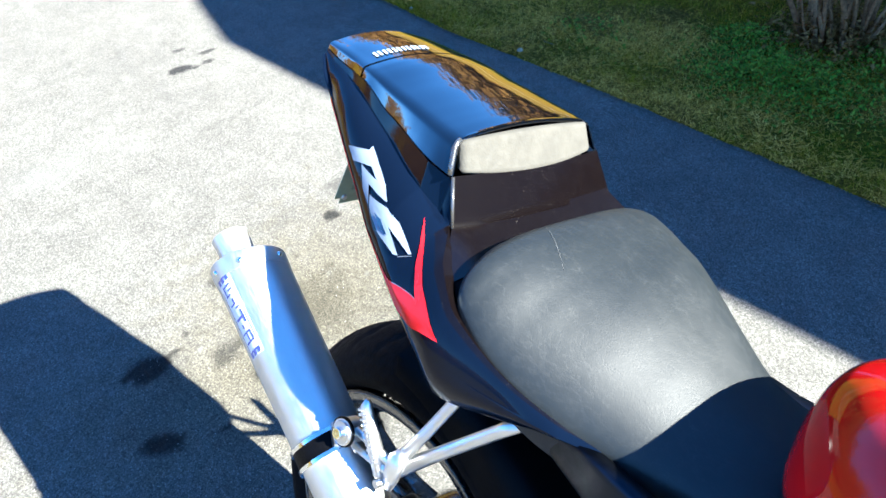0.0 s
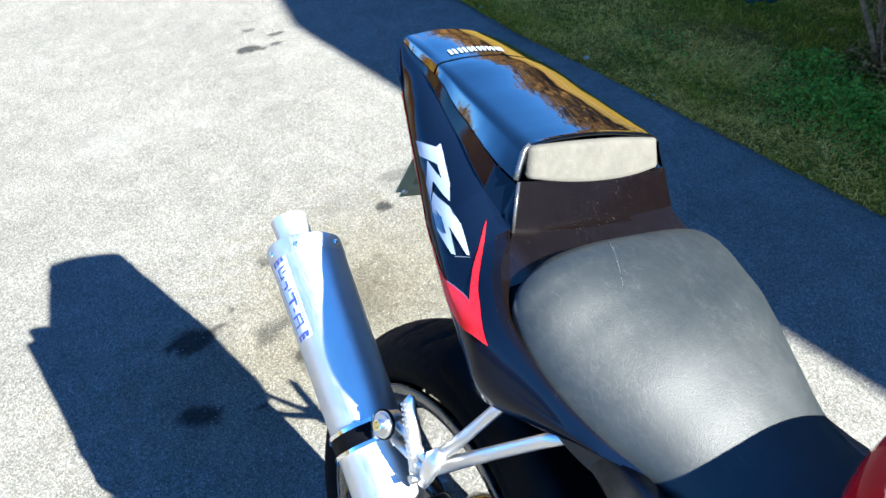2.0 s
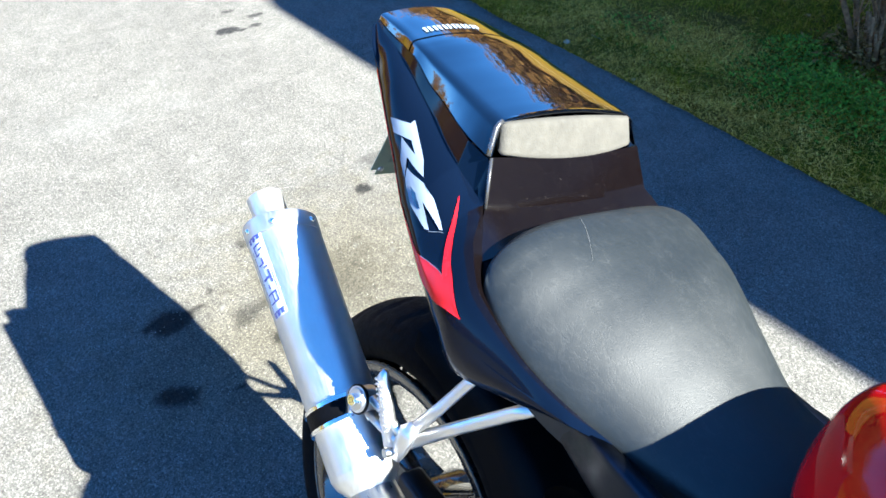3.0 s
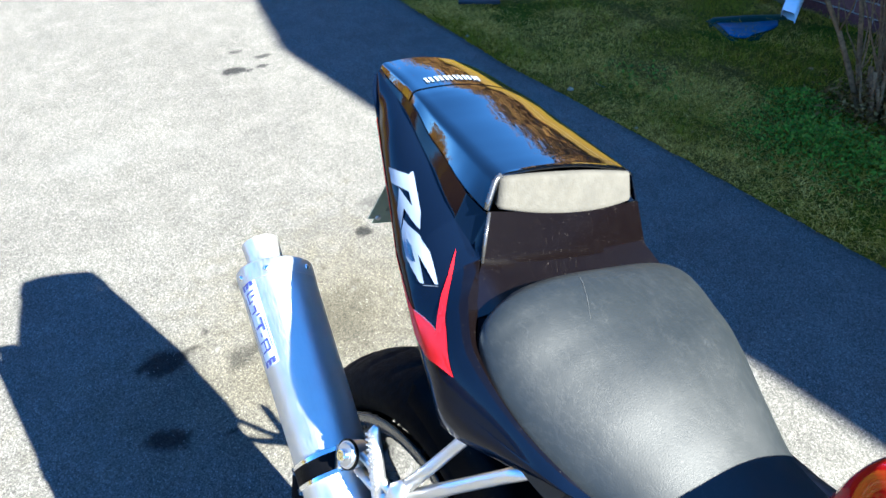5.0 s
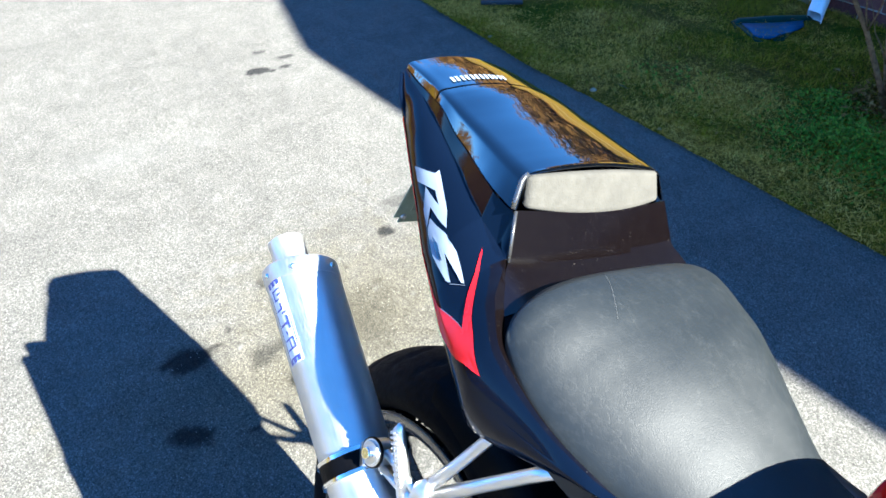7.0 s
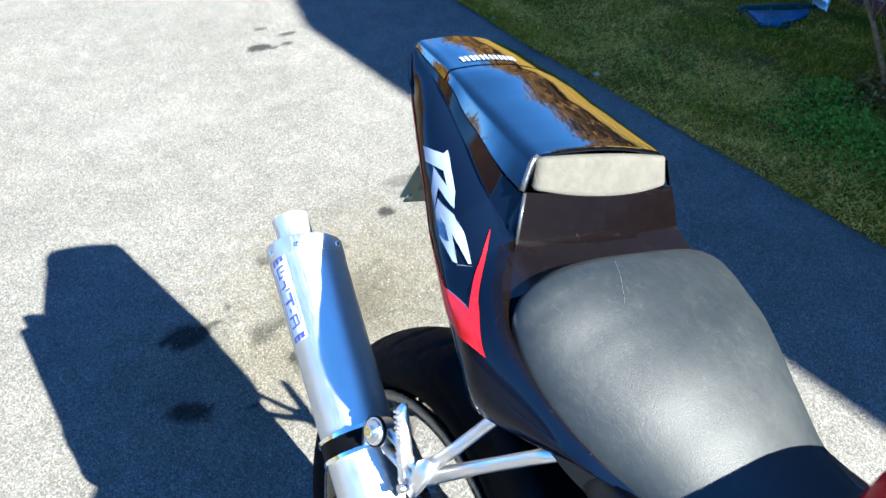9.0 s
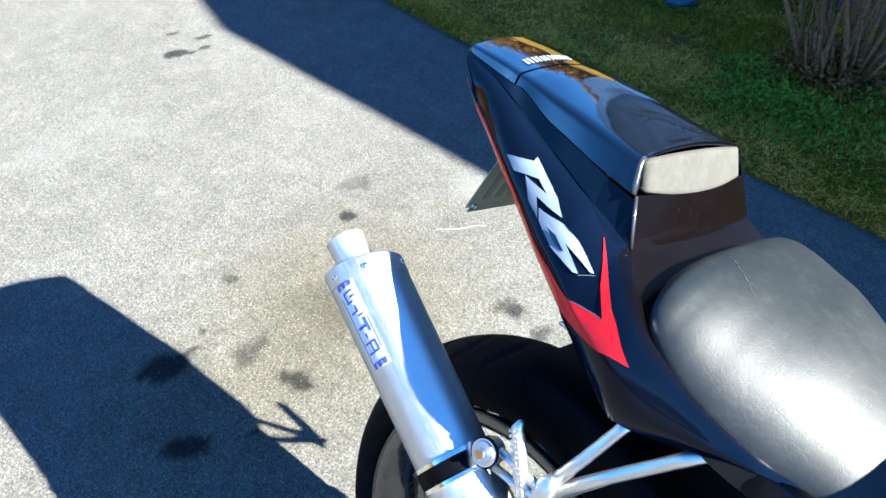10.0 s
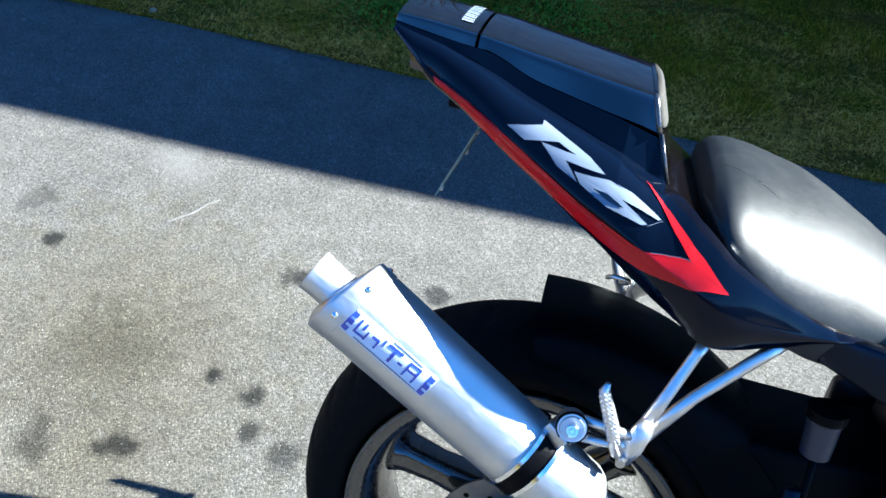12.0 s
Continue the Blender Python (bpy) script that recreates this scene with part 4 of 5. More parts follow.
def rear_wheel():
    tyre_r, half = 0.3325, 0.089
    n, m = 300, 44
    rows = []
    for k in range(n):
        t = 2 * math.pi * k / n
        row = []
        for j in range(m):
            a = 2 * math.pi * j / m
            x = half * math.sin(a)
            c = math.cos(a)
            r = 0.275 + ((tyre_r - 0.275) * c ** 1.25 if c > 0 else 0.040 * c)
            if c < -0.55:
                r = max(r, 0.2425)
            if c > 0.15:
                for s in (-1, 1):
                    u = (s * x - 0.012) / 0.058
                    if 0 < u < 1:
                        phase = (t * 15 / math.pi + 0.55 * u * u + (0.5 if s > 0 else 0.0)) % 1.0
                        wide = 0.055 if u < 0.8 else 0.03
                        if phase < wide * 2:
                            r -= 0.0035
            row.append(AXLE + Vector((x, math.cos(t) * r, math.sin(t) * r)))
        rows.append(row)
    wheel = part("tyre", grid(rows + rows[:1], True), rubber, bike, "worn black rear tyre")
    weld_me = bmesh.new()
    weld_me.from_mesh(wheel.data)
    weld(weld_me)
    weld_me.to_mesh(wheel.data)
    weld_me.free()
    rim = lathe([(-0.083, 0.2360), (-0.081, 0.2485), (-0.074, 0.2485), (-0.070, 0.2340), (-0.045, 0.2220), (-0.02, 0.2120), (0.02, 0.2120), (0.045, 0.2220), (0.070, 0.2340), (0.074, 0.2485), (0.081, 0.2485), (0.083, 0.2360), (0.077, 0.2250), (0.03, 0.1980), (-0.03, 0.1980), (-0.077, 0.2250)], AXLE, (1, 0, 0), 96, True)
    hoop = sharp(part("rim", weld(rim), rim_paint, bike, "dark painted wheel rim"), 40)
    for s in (-1, 1):
        line = lathe([(s * 0.0826, 0.2440), (s * 0.0834, 0.2456), (s * 0.0826, 0.2475), (s * 0.0805, 0.2456)], AXLE, (1, 0, 0), 96, True)
        part("rim_edge", weld(line), rim_edge, hoop, "scuffed rim edge")
    hub = lathe([(-0.070, 0.018), (-0.070, 0.036), (-0.045, 0.045), (0.045, 0.045), (0.070, 0.036), (0.070, 0.018)], AXLE, (1, 0, 0), 40, True)
    sharp(part("hub", weld(hub), rim_paint, hoop, "dark wheel hub"))
    for k in range(3):
        t = radians(132 + 120 * k)
        d, side = Vector((0, math.cos(t), math.sin(t))), Vector((0, -math.sin(t), math.cos(t)))
        rows = []
        for r, w, h in ((0.030, 0.034, 0.036), (0.07, 0.026, 0.030), (0.13, 0.022, 0.026), (0.18, 0.025, 0.030), (0.210, 0.036, 0.042)):
            c = AXLE + d * r
            rows.append([c + side * w * math.copysign(abs(math.cos(q)) ** 0.6, math.cos(q)) + Vector((h * math.copysign(abs(math.sin(q)) ** 0.6, math.sin(q)), 0, 0)) for q in (2 * math.pi * j / 20 for j in range(20))])
        part("spoke", caps(grid(rows, True), 5, 20), rim_paint, hoop, "thick dark spoke")
    disc = lathe([(-0.0865, 0.062), (-0.0865, 0.110), (-0.0825, 0.110), (-0.0825, 0.062)], AXLE, (1, 0, 0), 64, True)
    rotor = sharp(part("brake_disc", weld(disc), rim_edge, bike, "drilled rear brake disc"))
    for k in range(18):
        t = 2 * math.pi * k / 18
        r = 0.078 if k % 2 else 0.095
        hole = lathe([(-0.0868, 0.0), (-0.0868, 0.0042)], AXLE + Vector((0, math.cos(t) * r, math.sin(t) * r)), (1, 0, 0), 12)
        part("drill_hole", weld(hole), dark_plastic, rotor, "")
    for x0 in (-1, 1):
        arm = []
        for y, z, h, w in ((0.05, 0.306, 0.026, 0.011), (0.0, 0.308, 0.030, 0.013), (-0.12, 0.325, 0.030, 0.015), (-0.30, 0.360, 0.036, 0.018), (-0.46, 0.385, 0.050, 0.020)):
            x = x0 * (0.115 + 0.01 * (y < -0.2))
            arm.append([(x + w * math.copysign(abs(math.cos(q)) ** 0.5, math.cos(q)), y, z + h * math.copysign(abs(math.sin(q)) ** 0.5, math.sin(q))) for q in (2 * math.pi * j / 20 for j in range(20))])
        part("swingarm", caps(grid(arm, True), 5, 20), frame_paint, bike, "dark swingarm beam")
    nut = lathe([(-0.145, 0.0), (-0.145, 0.011), (-0.131, 0.013), (0.131, 0.013), (0.145, 0.011), (0.145, 0.0)], AXLE, (1, 0, 0), 6)
    part("axle", weld(nut), satin, bike, "steel axle", False)


rear_wheel()


def hugger():
    rows = []
    for k in range(33):
        f = k / 32
        t = radians(84 + 62 * f)
        top = 0.358 + 0.028 * f * f
        skirt = top - 0.045 - 0.05 * f
        w = 0.094
        prof = [(-w - 0.003, skirt), (-w, skirt + 0.03), (-w + 0.006, top - 0.012), (-w + 0.022, top - 0.002), (-0.03, top + 0.003), (0.03, top + 0.003), (w - 0.022, top - 0.002), (w - 0.006, top - 0.012), (w, skirt + 0.03), (w + 0.003, skirt)]
        rows.append([AXLE + Vector((x, math.cos(t) * r + 0.0, math.sin(t) * r)) for x, r in prof])
    bm = thick(grid(rows), 0.003)
    sharp(part("rear_mudguard", bm, dark_plastic, bike, "black plastic tyre hugger"), 50)
    shock = tube([(0.0, -0.28, 0.36), (0.0, -0.30, 0.48)], 0.028, 20)
    part("shock_absorber", shock, dark_metal, bike, "dark shock absorber")


hugger()


def number_plate():
    """Hangs under the tail, its back to the seat."""
    turn = Matrix.Translation((-0.020, 0.182, 0.818)) @ Matrix.Rotation(radians(21), 4, "X")
    bm = box(-0.093, 0.093, -0.0009, 0.0009, -0.052, 0.052, 0.0)
    bmesh.ops.bevel(bm, geom=[e for e in bm.edges if abs(e.verts[0].co.y - e.verts[1].co.y) > 0.001], offset=0.010, segments=4, affect="EDGES")
    bm.transform(turn)
    plate = part("number_plate", bm, plate_back, bike, "green-grey back of a number plate", False)
    for k in range(6):
        x = -0.066 + 0.024 * k
        bar = box(x - 0.006, x + 0.006, -0.0016, -0.0004, -0.028, 0.020, 0.0004)
        bar.transform(turn)
        part("plate_bar", bar, plate_ink, plate, "embossed bar", False)
    for s in (-0.07, 0.07):
        bolt = lathe([(0.003, 0.0), (0.003, 0.004), (0.0, 0.0045)], turn @ Vector((s, 0, 0.040)), (0, -1, 0), 12)
        part("plate_bolt", weld(bolt), satin, plate, "small steel bolt")
        bolt = lathe([(0.003, 0.0), (0.003, 0.004), (0.0, 0.0045)], turn @ Vector((s * 1.13, 0, -0.040)), (0, -1, 0), 12)
        part("plate_bolt", weld(bolt), satin, plate, "small steel bolt")
    stay = box(-0.045, 0.045, 0.150, 0.215, 0.862, 0.880, 0.004)
    part("plate_bracket", stay, dark_plastic, bike, "black plate bracket")


number_plate()


def lower_frame():
    for s in (-1, 1):
        rows = []
        for y, z, h, w in ((-0.26, 0.722, 0.018, 0.010), (-0.36, 0.700, 0.034, 0.012), (-0.47, 0.680, 0.052, 0.014), (-0.60, 0.690, 0.060, 0.016), (-0.80, 0.760, 0.060, 0.016)):
            x = s * (0.142 + 0.01 * (y < -0.4))
            rows.append([(x + w * math.copysign(abs(math.cos(q)) ** 0.4, math.cos(q)), y, z + h * math.copysign(abs(math.sin(q)) ** 0.4, math.sin(q))) for q in (2 * math.pi * j / 20 for j in range(20))])
        cover = part("frame_cover", caps(grid(rows, True), 5, 20), frame_paint, bike, "grey frame cover")
        screw = lathe([(0.0, 0.0), (0.0, 0.006), (0.005, 0.005), (0.006, 0.0)], (s * 0.156, -0.395, 0.712), (s, 0, 0), 16)
        part("screw", weld(screw), satin, cover, "dark screw")
        plate = []
        for y, z, h, w in ((-0.40, 0.52, 0.03, 0.012), (-0.46, 0.50, 0.10, 0.016), (-0.54, 0.48, 0.13, 0.018), (-0.62, 0.50, 0.11, 0.016)):
            plate.append([(s * 0.135 + w * math.cos(q), y, z + h * math.copysign(abs(math.sin(q)) ** 0.5, math.sin(q))) for q in (2 * math.pi * j / 16 for j in range(16))])
        part("pivot_plate", caps(grid(plate, True), 4, 16), dark_metal, bike, "dark swingarm pivot plate")
    block = box(-0.11, 0.11, -0.85, -0.44, 0.26, 0.62, 0.03)
    part("engine_block", block, dark_metal, bike, "dark engine block")
    inner = box(-0.085, 0.085, -0.46, -0.24, 0.37, 0.54, 0.012)
    part("airbox", inner, dark_plastic, bike, "black plastic airbox")
    cup = lathe([(0.0, 0.0), (0.0, 0.017), (0.045, 0.019), (0.047, 0.021), (0.056, 0.021), (0.058, 0.0)], (-0.150, -0.297, 0.590), (0.0, 0.1, 1), 24)
    bottle = sharp(part("fluid_reservoir", weld(cup), fluid, bike, "cloudy brake fluid reservoir"))
    lid = lathe([(0.050, 0.0), (0.050, 0.0225), (0.062, 0.0225), (0.064, 0.0)], (-0.150, -0.297, 0.590), (0.0, 0.1, 1), 24)
    sharp(part("lid", weld(lid), dark_plastic, bottle, "black lid"))
    hose = tube([(-0.150, -0.297, 0.590), (-0.165, -0.30, 0.53), (-0.17, -0.24, 0.50), (-0.15, -0.15, 0.44), (-0.13, -0.06, 0.40)], 0.0045, 10)
    part("brake_hose", hose, dark_plastic, bike, "black brake hose")
    master = tube([(-0.165, -0.29, 0.46), (-0.165, -0.285, 0.545)], [0.009, 0.010], 14)
    part("master_cylinder", master, frame_paint, bike, "small alloy master cylinder")
    caliper = box(-0.128, -0.088, -0.10, -0.02, 0.375, 0.425, 0.008)
    part("brake_caliper", caliper, dark_metal, bike, "dark brake caliper")
    hook = tube([(-0.150 - 0.012 * math.sin(a), -0.028 + 0.012 * math.cos(a), 0.742 + 0.008 * math.sin(a)) for a in (0.4 * k for k in range(12))], 0.0028, 8)
    part("strap_hook", hook, satin, bike, "bent wire strap hook")


lower_frame()
# ---- house ----
WALL_X, WALL_END = 3.38, 1.73
EAVE_X, EAVE_Z = 2.722, 3.55
house = tagged(new("house"), "low brick house with pale siding and shingle roof", "house")


def house_walls():
    part("wall", box(WALL_X + 0.012, WALL_X + 0.25, -13.0, WALL_END - 0.012, -0.1, 0.43), mortar, house, "recessed grey mortar", False)
    part("wall", box(WALL_X + 0.25, 9.0, WALL_END - 0.24, WALL_END - 0.012, -0.1, 0.43), mortar, house, "recessed grey mortar", False)
    upper = bmesh.new()
    z = 0.43
    while z < 3.6:
        y1 = WALL_END + 0.02
        row = [(WALL_X - 0.006, z), (WALL_X - 0.022, z - 0.008), (WALL_X + 0.006, z + 0.115), (WALL_X + 0.10, z + 0.115), (WALL_X + 0.10, z)]
        grid([[(x, yy, zz) for x, zz in row] for yy in (-13.0, y1)], True, upper)
        z += 0.113
    part("siding", upper, siding_paint, house, "pale grey lap siding", False)
    part("siding", box(WALL_X + 0.10, 9.0, WALL_END - 0.08, WALL_END + 0.02, 0.43, 3.6), siding_paint, house, "pale grey gable siding", False)
    part("wall", box(8.8, 9.0, -13.0, WALL_END - 0.1, -0.1, 3.6), siding_paint, house, "pale back wall", False)
    # main roof, unseen; eave and hipped end are shaped to cast the driveway's shadow edge
    y_main = -1.90
    rows = [[(EAVE_X + 0.50, -13.2, EAVE_Z), (6.2, -13.2, EAVE_Z + 3.2), (9.4, -13.2, EAVE_Z)], [(EAVE_X, y_main, EAVE_Z), (6.2, y_main, EAVE_Z + 3.2), (9.4, y_main, EAVE_Z)]]
    rows.append([(3.64, -0.15, 4.2), (6.2, -0.15, EAVE_Z + 3.2), (9.4, -0.15, EAVE_Z)])
    part("roof", thick(grid(rows), 0.14), shingle, house, "dark shingle roof", False)
    part("roof", box(WALL_X + 0.02, 9.0, -1.9, WALL_END + 0.01, 3.58, 3.64), white_paint, house, "pale flat roof edge", False)


house_walls()

# ---- downspout and splash block ----
def downspout():
    x, y = WALL_X - 0.05, 1.690
    path = [(x, y, 2.6), (x, y, 1.2), (x, y, 0.22), (x - 0.010, y - 0.005, 0.165), (x - 0.055, y - 0.030, 0.118), (x - 0.125, y - 0.068, 0.086), (x - 0.205, y - 0.112, 0.066)]
    spout = tagged(new("downspout"), "white metal downspout with a curved outlet by the brick wall", "downspout")
    rows = []
    for i, p in enumerate(path):
        a, b = Vector(path[max(i - 1, 0)]), Vector(path[min(i + 1, len(path) - 1)])
        way = (b - a).normalized()
        up = way.cross(Vector((0, 1, 0))).normalized()
        rows.append([Vector(p) + Vector((0, 1, 0)) * 0.040 * math.copysign(abs(math.cos(q)) ** 0.4, math.cos(q)) + up * 0.030 * math.copysign(abs(math.sin(q)) ** 0.4, math.sin(q)) for q in (2 * math.pi * j / 24 for j in range(24))])
    part("pipe", thick(grid(rows, True), 0.002), white_paint, spout, "white painted pipe")
    for z in (0.55, 1.8):
        part("strap", box(x - 0.030, x + 0.055, y - 0.044, y + 0.044, z, z + 0.025, 0.002), white_paint, spout, "white strap")
    block = tagged(new("splash_block"), "green plastic splash block with a blue basin on the lawn", "splash block")
    along, across = Vector((-0.90, 0.44, 0)), Vector((-0.44, -0.90, 0))
    start = Vector((3.165, 1.605, 0.012))
    wall = []
    for f, h in ((0.0, 0.030), (0.06, 0.046), (0.5, 0.050), (0.92, 0.046), (1.0, 0.028)):
        c = start + along * 0.40 * f
        wall.append([c + across * u + Vector((0, 0, z)) for u, z in ((-0.030, 0.0), (-0.028, h * 0.8), (-0.016, h), (0.004, h), (0.016, h * 0.85), (0.026, h * 0.55), (0.030, 0.0))])
    trough = grid(wall)
    floor = [[start + along * (0.06 + 0.20 * g + (0.33 - 0.20 * g) * f) + across * (0.028 + 0.21 * g) + Vector((0, 0, 0.030 - 0.006 * math.sin(math.pi * f))) for f in (0.0, 0.25, 0.5, 0.75, 1.0)] for g in (0.0, 0.5, 1.0)]
    grid(floor, False, trough)
    part("trough", thick(trough, 0.003), green_plastic, block, "dark green plastic trough wall")
    pool = [[start + along * (0.07 + 0.20 * g + (0.30 - 0.19 * g) * f) + across * (0.034 + 0.19 * math.sqrt(g) - 0.03 * g * (2 * f - 1) ** 2) + Vector((0, 0, 0.038 - 0.004 * math.sin(math.pi * f))) for f in (0.0, 0.2, 0.4, 0.6, 0.8, 1.0)] for g in (0.0, 0.15, 0.4, 0.7, 1.0)]
    part("basin", thick(grid(pool), 0.003), blue_plastic, block, "blue plastic basin")


downspout()


def timber_box():
    """A low box of two tan boards a side, just past the corner of the house."""
    crate = tagged(new("timber_box"), "low weathered tan timber box by the corner of the house", "wooden box")
    crate.location = (3.345, 1.765, 0.02)
    for z in (0.0, 0.145):
        for x0, x1, y0, y1 in ((0.0, 0.025, 0.0, 0.24), (0.365, 0.39, 0.0, 0.24), (0.027, 0.363, 0.001, 0.025), (0.027, 0.363, 0.215, 0.239)):
            part("board", box(x0, x1, y0, y1, z, z + 0.14, 0.004), tan_wood, crate)


tan_wood = grained("tan_weathered_wood", (0.17, 0.125, 0.075), 0.85, 60.0, 0.003, 0.35)
timber_box()


# ---- loose things at the lawn's edge ----
def edge_litter():
    strip = box(-0.105, 0.105, -0.016, 0.016, 0.0, 0.016, 0.004)
    for v in strip.verts:
        v.co.z += 0.004 * math.sin(v.co.x * 30) + 0.006
    strip.transform(Matrix.Translation((2.06, 2.60, 0.03)) @ Matrix.Rotation(radians(-32), 4, "Z"))
    plank = part("wooden_strip", strip, dark_wood)
    tagged(plank, "dark weathered wooden strip lying in the grass", "wood")
    rnd = random.Random(4)
    for x, y, r in ((1.80, 1.61, 0.013), (1.79, 2.32, 0.010), (1.83, 0.92, 0.008), (1.78, 1.22, 0.007)):
        bm = bmesh.new()
        bmesh.ops.create_icosphere(bm, subdivisions=2, radius=r)
        for v in bm.verts:
            v.co *= 1 + 0.25 * noise.noise(v.co * 90 + Vector((x * 9, y * 9, 0)))
            v.co.z *= 0.6
        bm.transform(Matrix.Translation((x, y, 0.006 + r * 0.5)) @ Matrix.Rotation(rnd.uniform(0, 3), 4, "Z"))
        tagged(part("pebble", bm, pebble_stone), "small pale pebble at the edge of the lawn", "stone", "pebbles by the lawn")


dark_wood = grained("dark_weathered_wood", (0.020, 0.021, 0.026), 0.85, 90.0, 0.003, 0.35)
pebble_stone = grained("pale_pebble", (0.22, 0.20, 0.17), 0.9, 150.0, 0.002, 0.2)
edge_litter()


# ---- bush and weeds ----
def bush():
    rnd = random.Random(11)
    root = tagged(new("bush", None), "bare winter shrub of woody stems with dead leaves at its foot", "bush")
    root.location = (2.65, 0.73, 0.0)
    for k in range(30):
        a = 2 * math.pi * (k + rnd.uniform(0, 1)) / 30 * 7 % (2 * math.pi)
        foot = Vector((math.cos(a) * rnd.uniform(0.02, 0.15), math.sin(a) * rnd.uniform(0.02, 0.15), 0.01))
        spread = rnd.uniform(0.03, 0.24)
        lean = Vector((math.cos(a) * spread - 0.06, math.sin(a) * spread + 0.10, 1)).normalized()
        tall, r = rnd.uniform(0.9, 1.7), rnd.choice((0.003, 0.004, 0.005, 0.006, 0.007, 0.008, 0.010))
        pts, p, way = [], foot.copy(), lean.copy()
        for j in range(9):
            pts.append(p.copy())
            way = (way + Vector((rnd.uniform(-0.17, 0.17), rnd.uniform(-0.17, 0.17), 0.06))).normalized()
            p += way * tall / 8
        stem = part("stem", tube(pts, [r * (1.15 - 0.9 * j / 8) for j in range(9)], 8), bark, root, "woody grey-brown stem")
        for b in range(rnd.randint(3, 6)):
            i = rnd.randint(1, 7)
            q = pts[i].copy()
            w = (way + Vector((rnd.uniform(-1, 1), rnd.uniform(-1, 1), rnd.uniform(0.1, 0.7)))).normalized()
            twig = []
            for j in range(5):
                twig.append(q.copy())
                w = (w + Vector((rnd.uniform(-0.2, 0.2), rnd.uniform(-0.2, 0.2), 0.1))).normalized()
                q += w * rnd.uniform(0.05, 0.11)
            part("twig", tube(twig, [r * 0.42 * (1 - 0.2 * j) for j in range(5)], 6), bark, stem, "")
    for k in range(22):
        a = rnd.uniform(0, 2 * math.pi)
        out = rnd.uniform(0.03, 0.17)
        foot = Vector((math.cos(a) * out, math.sin(a) * out, 0.01))
        tip = foot + Vector((math.cos(a) * rnd.uniform(0.02, 0.09), math.sin(a) * rnd.uniform(0.02, 0.09), rnd.uniform(0.08, 0.22)))
        part("stub", tube([foot, foot.lerp(tip, 0.6), tip], [0.012, 0.008, 0.006], 7), bark, root, "cut woody stub")


bush()


def leaf(verts, faces, p, way, up, length, width):
    """One folded leaf of four triangles."""
    side = way.cross(up).normalized()
    k = len(verts)
    verts += [tuple(p), tuple(p + way * length * 0.5 + side * width + up * width * 0.3), tuple(p + way * length), tuple(p + way * length * 0.5 - side * width + up * width * 0.3), tuple(p + way * length * 0.5)]
    faces += [(k, k + 1, k + 4), (k + 1, k + 2, k + 4), (k + 2, k + 3, k + 4), (k + 3, k, k + 4)]


def scatter_mesh(name, verts, faces, mat, label, category):
    me = bpy.data.meshes.new(name)
    me.from_pydata(verts, [], faces)
    me.materials.append(mat)
    return tagged(new(name, me), label, category, kind="stuff")


def weeds():
    rnd = random.Random(5)
    verts, faces = [], []
    for cx, cy, rx, ry, count in ((2.17, 0.70, 0.20, 0.30, 3600), (2.38, 0.96, 0.14, 0.16, 1000), (2.55, 0.42, 0.30, 0.26, 2000), (2.38, 0.18, 0.26, 0.26, 1500), (2.05, 1.45, 0.16, 0.25, 250), (2.9, -0.1, 0.4, 0.4, 900)):
        for _ in range(count):
            x, y = rnd.gauss(cx, rx * 0.55), rnd.gauss(cy, ry * 0.55)
            if x < grass_edge(y) + 0.02:
                continue
            a, lift = rnd.uniform(0, 2 * math.pi), rnd.uniform(0.1, 0.9)
            way = Vector((math.cos(a), math.sin(a), lift)).normalized()
            near = max(0.0, 1 - math.hypot(x - cx, y - cy) / max(rx, ry))
            leaf(verts, faces, Vector((x, y, 0.02 + rnd.uniform(0, 0.075) * (0.4 + near))), way, Vector((-way.x * lift, -way.y * lift, 1)).normalized(), rnd.choice((0.009, 0.012, 0.015, 0.020)), rnd.uniform(0.003, 0.0065))
    scatter_mesh("weeds", verts, faces, green_leaf, "low bright green weeds round the shrub", "weeds")
    verts, faces = [], []
    for _ in range(2300):
        x, y = rnd.gauss(2.65, 0.12), rnd.gauss(0.73, 0.13)
        a = rnd.uniform(0, 2 * math.pi)
        way = Vector((math.cos(a), math.sin(a), rnd.uniform(-0.3, 1.2))).normalized()
        leaf(verts, faces, Vector((x, y, 0.02 + abs(rnd.gauss(0, 0.06)))), way, Vector((0, 0, 1)), rnd.uniform(0.012, 0.042), rnd.uniform(0.003, 0.010))
    for _ in range(60):
        x, y = rnd.uniform(1.8, 3.3), rnd.uniform(-0.6, 3.2)
        a = rnd.uniform(0, 2 * math.pi)
        leaf(verts, faces, Vector((x, y, 0.045)), Vector((math.cos(a), math.sin(a), 0.2)).normalized(), Vector((0, 0, 1)), rnd.uniform(0.010, 0.022), rnd.uniform(0.003, 0.007))
    scatter_mesh("fallen_leaves", verts, faces, dead_leaf, "dry brown fallen leaves on the lawn", "leaves")


weeds()


